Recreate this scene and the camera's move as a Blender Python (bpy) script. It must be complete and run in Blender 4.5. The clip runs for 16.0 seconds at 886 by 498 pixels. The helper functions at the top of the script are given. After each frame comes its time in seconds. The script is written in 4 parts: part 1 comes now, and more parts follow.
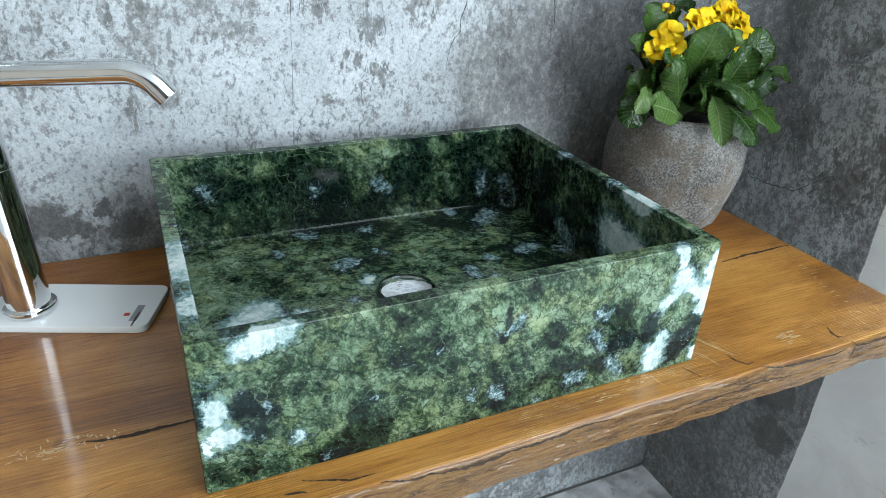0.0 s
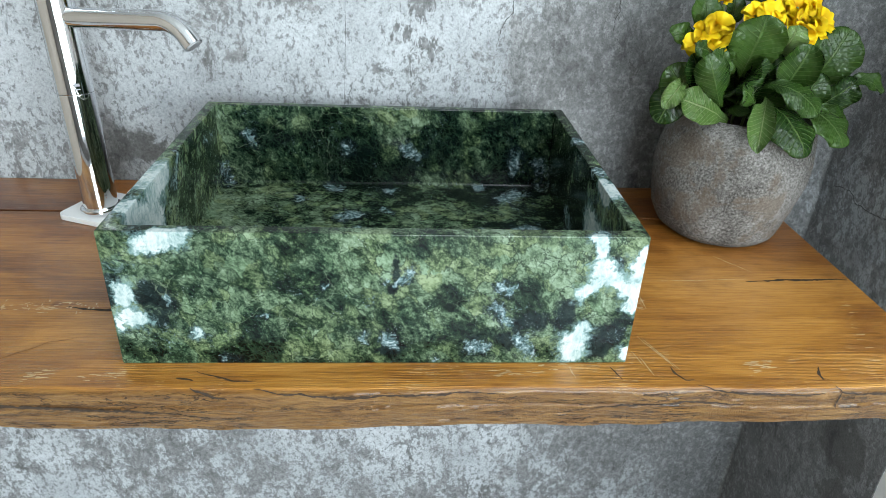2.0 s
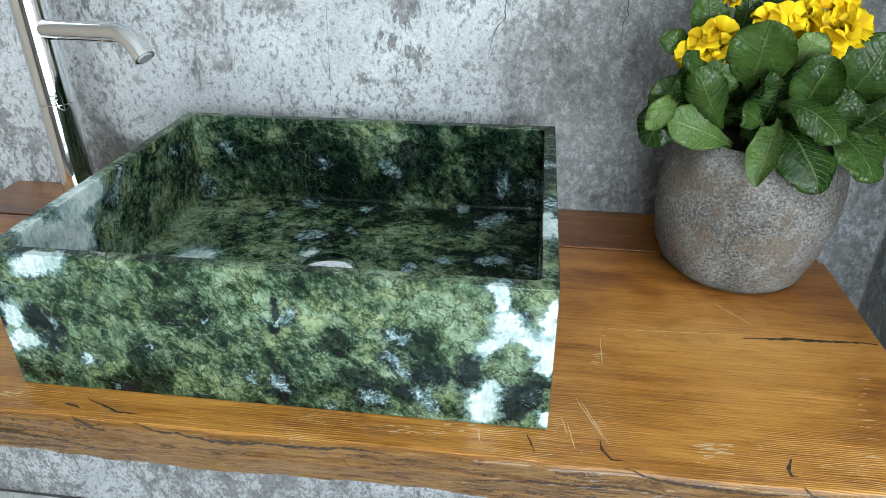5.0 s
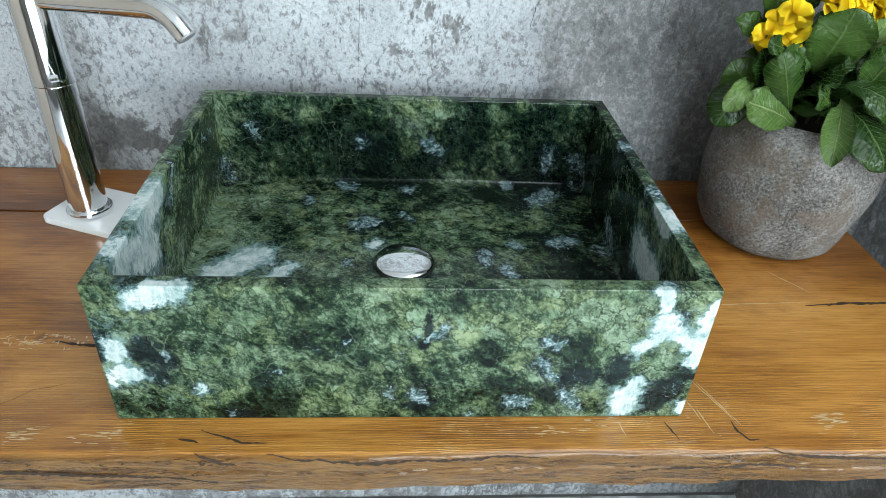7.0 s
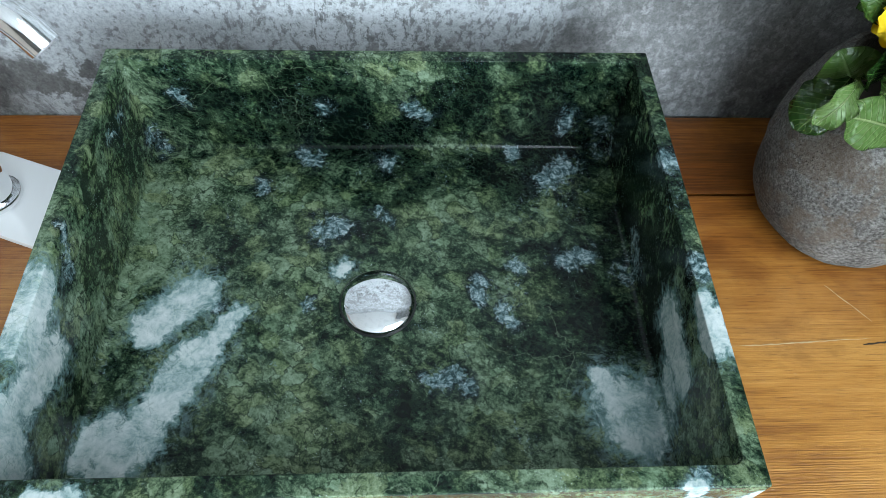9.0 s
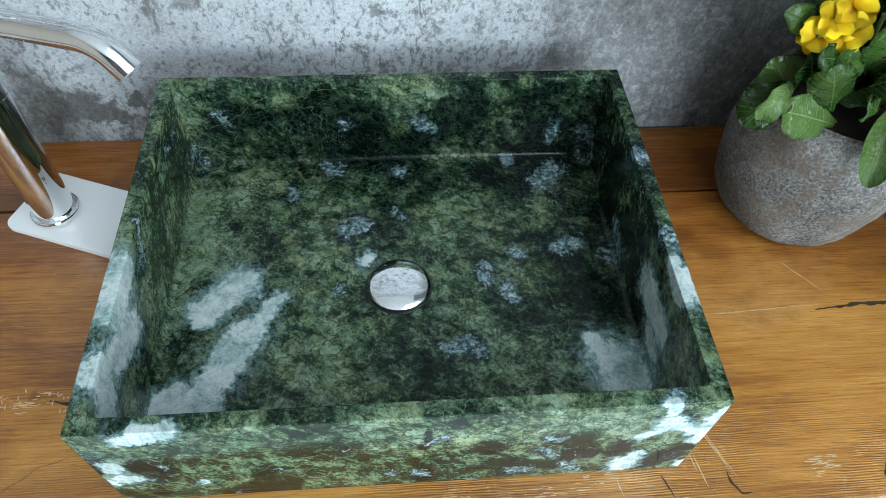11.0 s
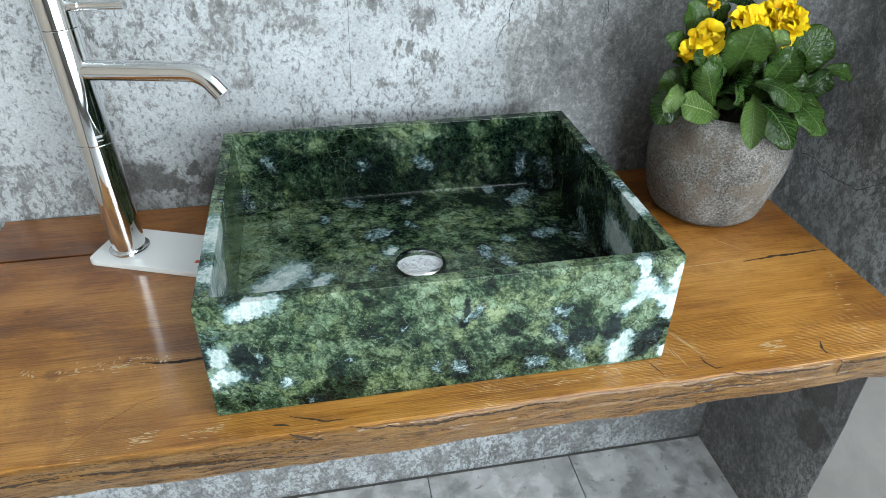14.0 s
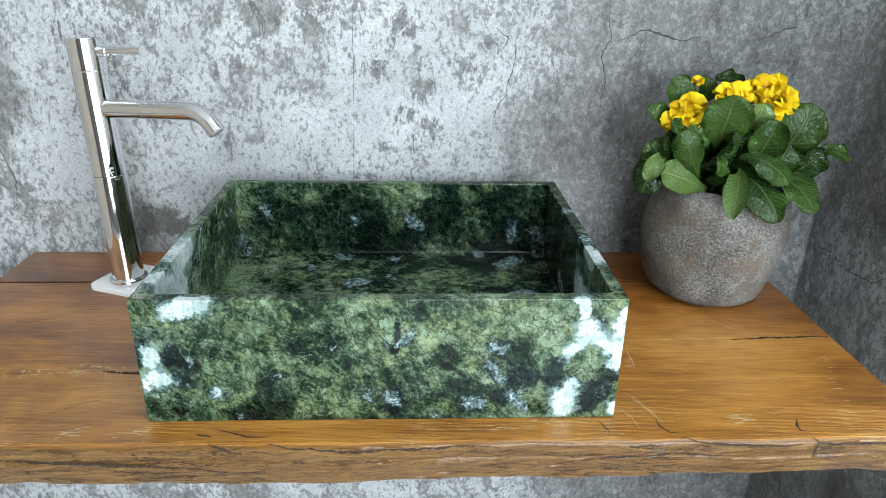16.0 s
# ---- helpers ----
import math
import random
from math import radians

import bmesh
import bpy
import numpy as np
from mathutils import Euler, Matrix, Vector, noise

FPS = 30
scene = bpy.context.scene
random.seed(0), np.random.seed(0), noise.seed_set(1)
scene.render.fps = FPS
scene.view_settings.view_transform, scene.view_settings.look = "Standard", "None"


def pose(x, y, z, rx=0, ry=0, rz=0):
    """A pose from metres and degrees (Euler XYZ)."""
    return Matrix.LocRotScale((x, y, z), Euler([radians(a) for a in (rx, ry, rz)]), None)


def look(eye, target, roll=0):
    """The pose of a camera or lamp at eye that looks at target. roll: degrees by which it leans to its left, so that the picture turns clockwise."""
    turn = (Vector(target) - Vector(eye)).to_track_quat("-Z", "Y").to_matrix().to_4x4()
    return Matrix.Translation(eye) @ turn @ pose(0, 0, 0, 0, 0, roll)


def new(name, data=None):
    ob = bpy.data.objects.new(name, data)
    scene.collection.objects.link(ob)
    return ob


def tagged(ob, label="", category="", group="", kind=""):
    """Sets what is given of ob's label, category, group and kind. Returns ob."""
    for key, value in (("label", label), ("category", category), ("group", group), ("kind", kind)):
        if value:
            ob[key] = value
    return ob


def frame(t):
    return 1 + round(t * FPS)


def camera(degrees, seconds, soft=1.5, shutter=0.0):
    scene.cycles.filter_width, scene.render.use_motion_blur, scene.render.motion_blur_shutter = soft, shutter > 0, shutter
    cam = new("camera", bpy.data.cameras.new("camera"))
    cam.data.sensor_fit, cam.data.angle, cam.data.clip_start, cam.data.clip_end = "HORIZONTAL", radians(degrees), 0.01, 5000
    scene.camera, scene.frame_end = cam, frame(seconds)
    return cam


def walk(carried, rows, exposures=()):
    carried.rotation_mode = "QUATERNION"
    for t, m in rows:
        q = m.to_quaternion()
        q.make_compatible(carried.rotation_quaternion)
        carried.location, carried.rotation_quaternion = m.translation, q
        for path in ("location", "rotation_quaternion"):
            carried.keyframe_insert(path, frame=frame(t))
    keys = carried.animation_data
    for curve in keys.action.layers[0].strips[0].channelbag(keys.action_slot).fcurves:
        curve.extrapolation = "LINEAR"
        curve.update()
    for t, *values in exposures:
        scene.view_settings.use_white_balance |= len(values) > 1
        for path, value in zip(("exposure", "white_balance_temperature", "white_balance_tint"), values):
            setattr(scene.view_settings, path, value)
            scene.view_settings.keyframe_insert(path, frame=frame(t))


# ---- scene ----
cam = camera(66.3, 16.0, 0.62)
PATH = [
    (0, (-0.254, -0.425, 1.226), (0.507, 1.18, 0.307), 2.8),
    (0.5, (-0.231, -0.457, 1.227), (0.458, 1.17, 0.29), 1.7),
    (1, (-0.152, -0.498, 1.21), (0.374, 1.2, 0.293), 2.3),
    (1.5, (-0.053, -0.526, 1.211), (0.24, 1.235, 0.309), 2.2),
    (2, (0.017, -0.544, 1.219), (0.148, 1.212, 0.272), 2.6),
    (2.5, (0.023, -0.497, 1.226), (0.149, 1.231, 0.228), 1.5),
    (3, (0.007, -0.438, 1.221), (0.181, 1.282, 0.216), 1.8),
    (3.5, (0.068, -0.429, 1.219), (0.126, 1.303, 0.22), 1.1),
    (3.7, (0.12, -0.424, 1.191), (0.074, 1.331, 0.234), 1.1),
    (5.8, (0.227, -0.467, 1.235), (-0.025, 1.262, 0.262), -0.4),
    (6, (0.181, -0.46, 1.23), (0.006, 1.262, 0.228), 0.1),
    (6.5, (0.032, -0.442, 1.229), (0.083, 1.241, 0.151), 0.9),
    (7, (-0.012, -0.416, 1.258), (0.126, 1.237, 0.141), 3.4),
    (7.5, (-0.004, -0.351, 1.284), (0.167, 1.218, 0.056), 4.0),
    (8, (0.003, -0.238, 1.284), (0.125, 1.277, -0.017), 3.0),
    (8.5, (0.018, -0.153, 1.296), (0.097, 1.182, -0.191), 2.3),
    (9, (0.027, -0.104, 1.362), (0.121, 1.005, -0.299), 3.7),
    (9.2, (0.02, -0.094, 1.388), (0.157, 0.926, -0.326), 5.9),
    (11.3, (-0.017, -0.229, 1.415), (0.131, 1.035, -0.128), 2.4),
    (11.5, (-0.047, -0.245, 1.405), (0.167, 1.054, -0.1), 3.0),
    (12, (-0.111, -0.295, 1.376), (0.212, 1.085, -0.036), 2.7),
    (12.5, (-0.164, -0.365, 1.366), (0.285, 1.103, 0.084), 2.7),
    (13, (-0.19, -0.437, 1.347), (0.312, 1.126, 0.204), 1.5),
    (13.5, (-0.179, -0.486, 1.335), (0.272, 1.074, 0.168), 1.1),
    (14, (-0.114, -0.528, 1.337), (0.205, 1.105, 0.227), 0.5),
    (14.5, (-0.034, -0.56, 1.323), (0.172, 1.155, 0.314), 0.8),
    (15, (0.008, -0.594, 1.299), (0.113, 1.202, 0.424), 1.1),
    (15.5, (0.035, -0.609, 1.268), (0.098, 1.206, 0.431), 0.4),
    (16, (0.031, -0.603, 1.249), (0.119, 1.238, 0.472), 1.1),
]
walk(cam, [(t, look(eye, target, roll)) for t, eye, target, roll in PATH],
     exposures=[(0.0, 0.02, 6150, 9), (2.5, 0.03, 6450, 10), (3.5, -0.04, 6450, 10), (6.0, 0.0, 6350, 9), (8.5, 0.14, 6200, 9), (9.0, 0.24, 6050, 9), (11.5, -0.02, 6000, 8),
                (12.2, -0.03, 6000, 8), (13.0, 0.0, 6250, 9), (14.0, 0.0, 6450, 10), (16.0, 0.05, 6500, 11)])

# ---- world, lights ----
world = bpy.data.worlds.new("sky")
scene.world = world
world.use_nodes = True
wn = world.node_tree.nodes
sky = wn.new("ShaderNodeTexSky")
sky.sky_type, sky.sun_disc = "NISHITA", False
sky.sun_elevation, sky.sun_rotation = radians(40), radians(150)
wn["Background"].inputs["Strength"].default_value = 0.12
world.node_tree.links.new(sky.outputs[0], wn["Background"].inputs["Color"])

WALL_Y, SIDE_X, FLOOR_Z, TOP = 0.462, 0.715, 0.05, 0.795
WIN = (-0.10, 3.50, 0.25, 2.45)          # x from, to, z from, to of the window behind the camera
lamp = bpy.data.lights.new("window_daylight", "AREA")
lamp.shape, lamp.size, lamp.size_y, lamp.energy, lamp.color = "RECTANGLE", 3.6, 2.2, 280, (0.835, 0.952, 1.0)
new("window_daylight", lamp).matrix_world = look((1.70, -3.72, 1.35), (1.70, 0, 1.30))
SKY = (0.30, 2.10, -1.90, -0.30)       # x from, to, y from, to of the roof window
roof = bpy.data.lights.new("roof_daylight", "AREA")
roof.shape, roof.size, roof.size_y, roof.energy, roof.color = "RECTANGLE", 1.8, 1.6, 52, (0.85, 0.957, 1.0)
new("roof_daylight", roof).matrix_world = look((1.20, -1.1, 2.68), (1.20, -1.099, 0))


# ---- node helper ----
class Shader:
    def __init__(self, name, rough=0.5, metal=0.0, coat=0.0, coat_rough=0.1, spec=0.5):
        self.m = bpy.data.materials.new(name)
        self.m.use_nodes = True
        self.t = self.m.node_tree
        self.b = self.t.nodes["Principled BSDF"]
        self.put("Roughness", rough)
        self.put("Metallic", metal)
        self.put("Coat Weight", coat)
        self.put("Coat Roughness", coat_rough)
        self.put("Specular IOR Level", spec)
        self.co = self.t.nodes.new("ShaderNodeTexCoord").outputs["Object"]

    def put(self, key, value):
        self.join(value, self.b.inputs[key])

    def join(self, value, socket):
        if isinstance(value, bpy.types.NodeSocket):
            self.t.links.new(value, socket)
        else:
            if isinstance(value, (tuple, list)) and len(value) == 3 and socket.type == "RGBA":
                value = (*value, 1)
            socket.default_value = value

    def math(self, op, a, b=0.0, c=0.0, clamp=False):
        n = self.t.nodes.new("ShaderNodeMath")
        n.operation, n.use_clamp = op, clamp
        for v, s in zip((a, b, c), n.inputs):
            self.join(v, s)
        return n.outputs[0]

    def vec(self, op, a, b=(0, 0, 0)):
        n = self.t.nodes.new("ShaderNodeVectorMath")
        n.operation = op
        self.join(a, n.inputs[0])
        self.join(b, n.inputs[1])
        return n.outputs["Value"] if op in ("DISTANCE", "LENGTH", "DOT_PRODUCT") else n.outputs[0]

    def scaled(self, a, factor):
        n = self.t.nodes.new("ShaderNodeVectorMath")
        n.operation = "SCALE"
        self.join(a, n.inputs[0])
        self.join(factor, n.inputs["Scale"])
        return n.outputs[0]

    def noise(self, scale, detail=4, rough=0.5, dist=0.0, co=None, colour=False):
        n = self.t.nodes.new("ShaderNodeTexNoise")
        self.join(co if co is not None else self.co, n.inputs["Vector"])
        for k, v in (("Scale", scale), ("Detail", detail), ("Roughness", rough), ("Distortion", dist)):
            n.inputs[k].default_value = v
        return n.outputs["Color" if colour else "Fac"]

    def voronoi(self, scale, feature="F1", co=None, out="Distance", rand=1.0):
        n = self.t.nodes.new("ShaderNodeTexVoronoi")
        n.feature = feature
        self.join(co if co is not None else self.co, n.inputs["Vector"])
        n.inputs["Scale"].default_value = scale
        n.inputs["Randomness"].default_value = rand
        return n.outputs[out]

    def warp(self, amount, scale, detail=3, co=None):
        co = co if co is not None else self.co
        c = self.noise(scale, detail, 0.6, 0, co, True)
        off = self.vec("MULTIPLY", self.vec("SUBTRACT", c, (0.5, 0.5, 0.5)), (amount * 2,) * 3)
        return self.vec("ADD", co, off)

    def stretch(self, s, co=None):
        return self.vec("MULTIPLY", co if co is not None else self.co, s)

    def ramp(self, fac, *stops):
        n = self.t.nodes.new("ShaderNodeValToRGB")
        e = n.color_ramp.elements
        while len(e) < len(stops):
            e.new(0.5)
        for el, (p, c) in zip(e, stops):
            el.position, el.color = p, (*c, 1) if isinstance(c, tuple) else (c, c, c, 1)
        self.join(fac, n.inputs[0])
        return n.outputs[0]

    def step(self, v, a, b):
        n = self.t.nodes.new("ShaderNodeMapRange")
        n.interpolation_type = "SMOOTHSTEP"
        self.join(v, n.inputs[0])
        n.inputs[1].default_value, n.inputs[2].default_value = (a, b) if a < b else (b, a)
        n.inputs[3].default_value, n.inputs[4].default_value = (0, 1) if a < b else (1, 0)
        return n.outputs[0]

    def mix(self, fac, a, b, kind="MIX"):
        n = self.t.nodes.new("ShaderNodeMix")
        n.data_type, n.blend_type = "RGBA", kind
        self.join(fac, n.inputs[0])
        self.join(a, n.inputs[6])
        self.join(b, n.inputs[7])
        return n.outputs[2]

    def bump(self, height, strength=0.3, dist=0.001):
        n = self.t.nodes.new("ShaderNodeBump")
        n.inputs["Strength"].default_value, n.inputs["Distance"].default_value = strength, dist
        self.join(height, n.inputs["Height"])
        self.put("Normal", n.outputs[0])

    def blobs(self, co, places):
        """The least of the distances to the places, each in its own radius."""
        best = None
        for x, y, z, r in places:
            d = self.math("DIVIDE", self.vec("DISTANCE", co, (x, y, z)), r)
            best = d if best is None else self.math("MINIMUM", best, d)
        return best

    def capsules(self, co, bars):
        """The least of the distances to bars from one place to another, each in its own radius."""
        best = None
        for x0, y0, z0, x1, y1, z1, r in bars:
            a, ab = (x0, y0, z0), (x1 - x0, y1 - y0, z1 - z0)
            # each bar leans on the one before, so that the graph stays narrow
            start = a if best is None else self.vec("ADD", self.scaled((1e-8, 1e-8, 1e-8), best), a)
            pa = self.vec("SUBTRACT", co, start)
            f = self.math("MULTIPLY", self.vec("DOT_PRODUCT", pa, ab), 1.0 / sum(k * k for k in ab), clamp=True)
            d = self.math("DIVIDE", self.vec("LENGTH", self.vec("SUBTRACT", pa, self.scaled(ab, f))), r)
            best = d if best is None else self.math("MINIMUM", best, d)
        return best

    def xyz(self, co=None):
        n = self.t.nodes.new("ShaderNodeSeparateXYZ")
        self.join(co if co is not None else self.co, n.inputs[0])
        return n.outputs

    def random(self):
        return self.t.nodes.new("ShaderNodeObjectInfo").outputs["Random"]


# ---- materials ----
# quartz veins in the green marble, as bars with a radius. On the front: x, z, x, z, radius
FRONT_QUARTZ = [
    (-0.211, 0.928, -0.180, 0.934, 0.0095), (-0.197, 0.940, -0.176, 0.940, 0.008), (-0.236, 0.881, -0.237, 0.868, 0.0075), (-0.233, 0.851, -0.227, 0.846, 0.009),
    (-0.242, 0.842, -0.243, 0.837, 0.005), (-0.176, 0.829, -0.175, 0.828, 0.005), (0.212, 0.905, 0.212, 0.904, 0.013), (0.201, 0.940, 0.207, 0.924, 0.006),
    (0.204, 0.890, 0.191, 0.875, 0.006), (0.245, 0.905, 0.246, 0.864, 0.009), (0.221, 0.896, 0.238, 0.884, 0.008), (0.246, 0.923, 0.250, 0.914, 0.006),
    (0.246, 0.812, 0.249, 0.805, 0.006), (0.195, 0.823, 0.191, 0.808, 0.0115), (0.199, 0.839, 0.197, 0.833, 0.007),
]
FRONT_CRYSTAL = [
    (-0.152, 0.804, -0.150, 0.803, 0.004), (-0.015, 0.830, -0.018, 0.820, 0.004), (0.029, 0.903, 0.013, 0.885, 0.0042), (0.004, 0.825, 0.011, 0.819, 0.006),
    (0.117, 0.885, 0.123, 0.882, 0.005), (0.110, 0.863, 0.124, 0.844, 0.006), (0.091, 0.815, 0.102, 0.816, 0.008), (0.055, 0.800, 0.056, 0.799, 0.004),
    (0.139, 0.824, 0.146, 0.810, 0.008), (-0.055, 0.887, -0.052, 0.886, 0.003), (0.003, 0.890, 0.004, 0.888, 0.003), (-0.111, 0.852, -0.110, 0.851, 0.0035),
    (-0.196, 0.872, -0.199, 0.864, 0.0035),
]
FRONT_BLACK = [
    (-0.213, 0.877, -0.200, 0.868, 0.013), (-0.208, 0.849, -0.208, 0.847, 0.011), (-0.246, 0.889, -0.250, 0.869, 0.008), (0.181, 0.862, 0.181, 0.849, 0.011),
    (0.228, 0.832, 0.218, 0.816, 0.013), (0.158, 0.846, 0.134, 0.840, 0.009), (0.125, 0.827, 0.126, 0.821, 0.008), (0.015, 0.914, 0.012, 0.880, 0.005),
    (0.224, 0.917, 0.226, 0.911, 0.005), (0.001, 0.812, 0.018, 0.812, 0.006), (-0.152, 0.802, -0.135, 0.801, 0.005),
]
FRONT_SHADE = [
    (-0.122, 0.838, -0.113, 0.818, 0.015), (-0.144, 0.807, -0.133, 0.803, 0.010), (-0.059, 0.898, -0.055, 0.888, 0.010), (-0.085, 0.927, -0.084, 0.925, 0.008),
    (-0.238, 0.810, -0.222, 0.808, 0.009), (0.065, 0.877, 0.068, 0.870, 0.009), (0.036, 0.923, 0.040, 0.931, 0.005), (0.143, 0.875, 0.149, 0.860, 0.018),
    (0.074, 0.841, 0.085, 0.835, 0.012), (-0.24, 0.925, -0.235, 0.905, 0.010),
]
# on the floor of the bowl: x, y, x, y, radius
FLOOR_QUARTZ = [
    (-0.167, 0.210, -0.197, 0.175, 0.018), (-0.128, 0.186, -0.153, 0.148, 0.009), (-0.153, 0.148, -0.189, 0.079, 0.018), (-0.189, 0.079, -0.205, 0.05, 0.017),
    (0.207, 0.096, 0.212, 0.080, 0.026), (0.190, 0.124, 0.191, 0.116, 0.010), (-0.038, 0.234, -0.037, 0.234, 0.0085), (-0.215, 0.085, -0.228, 0.060, 0.012),
]
FLOOR_CRYSTAL = [
    (-0.059, 0.276, -0.043, 0.283, 0.012), (0.090, 0.216, 0.092, 0.201, 0.009), (0.110, 0.190, 0.114, 0.178, 0.009), (0.124, 0.235, 0.125, 0.234, 0.009),
    (0.175, 0.242, 0.195, 0.245, 0.011), (0.167, 0.339, 0.189, 0.355, 0.015), (-0.081, 0.373, -0.072, 0.367, 0.010), (0.004, 0.364, 0.005, 0.362, 0.010),
    (0.046, 0.122, 0.063, 0.124, 0.010), (0.074, 0.112, 0.075, 0.111, 0.007), (-0.126, 0.336, -0.123, 0.332, 0.008), (-0.008, 0.301, 0.006, 0.291, 0.006),
    (-0.151, 0.194, -0.149, 0.193, 0.006), (0.132, 0.377, 0.134, 0.374, 0.009), (-0.065, 0.198, -0.064, 0.197, 0.005),
]
# on the walls and the rim: x, y, z, x, y, z, radius
WALL_QUARTZ = [
    (-0.235, 0.148, 0.936, -0.235, 0.11, 0.932, 0.019), (-0.232, 0.113, 0.897, -0.232, 0.075, 0.915, 0.020), (-0.236, 0.055, 0.93, -0.232, 0.03, 0.90, 0.018),
    (0.232, 0.150, 0.880, 0.232, 0.104, 0.878, 0.019), (0.231, 0.110, 0.85, 0.231, 0.095, 0.845, 0.014), (0.236, 0.127, 0.94, 0.243, 0.100, 0.94, 0.0125),
]
WALL_CRYSTAL = [
    (0.240, 0.268, 0.940, 0.243, 0.262, 0.940, 0.009), (0.242, 0.164, 0.940, 0.243, 0.158, 0.940, 0.009), (0.229, 0.248, 0.85, 0.229, 0.225, 0.835, 0.013),
    (0.222, 0.379, 0.862, 0.226, 0.372, 0.835, 0.012), (-0.196, 0.38, 0.896, -0.193, 0.38, 0.886, 0.009), (-0.056, 0.38, 0.883, -0.055, 0.38, 0.879, 0.008),
    (0.027, 0.38, 0.883, 0.041, 0.38, 0.868, 0.010), (0.186, 0.38, 0.876, 0.187, 0.38, 0.850, 0.009), (-0.230, 0.375, 0.85, -0.228, 0.377, 0.832, 0.009),
    (-0.230, 0.36, 0.903, -0.230, 0.309, 0.915, 0.006), (-0.230, 0.203, 0.935, -0.230, 0.18, 0.91, 0.008), (0.205, 0.004, 0.940, 0.208, 0.018, 0.940, 0.006),
]
# shade at the back and right of the bowl, put into the stone's tone
BOWL_SHADOW = [(0.13, 0.39, 0.875, 0.09), (-0.06, 0.39, 0.855, 0.06), (0.235, 0.26, 0.88, 0.09), (0.225, 0.16, 0.85, 0.06), (-0.16, 0.39, 0.87, 0.05), (0.0, 0.38, 0.825, 0.05), (0.14, 0.37, 0.825, 0.06),
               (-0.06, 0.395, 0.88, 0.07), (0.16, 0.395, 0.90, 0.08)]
# the shade on the bowl's floor, likewise put into the tone
BOWL_FLOOR_SHADOW = [(0.10, 0.23, 0.795, 0.14), (-0.08, 0.29, 0.795, 0.13), (0.02, 0.14, 0.80, 0.08), (0.17, 0.15, 0.80, 0.06)]
# light painted on the bowl's left wall, then paler stone on the front
PALE_AND_LIT = [(-0.236, 0.26, 0.89, 0.09), (-0.236, 0.15, 0.88, 0.08), (-0.15, 0.0, 0.90, 0.05), (0.16, 0.0, 0.92, 0.04), (-0.07, 0.0, 0.84, 0.04), (0.05, 0.0, 0.83, 0.03)]


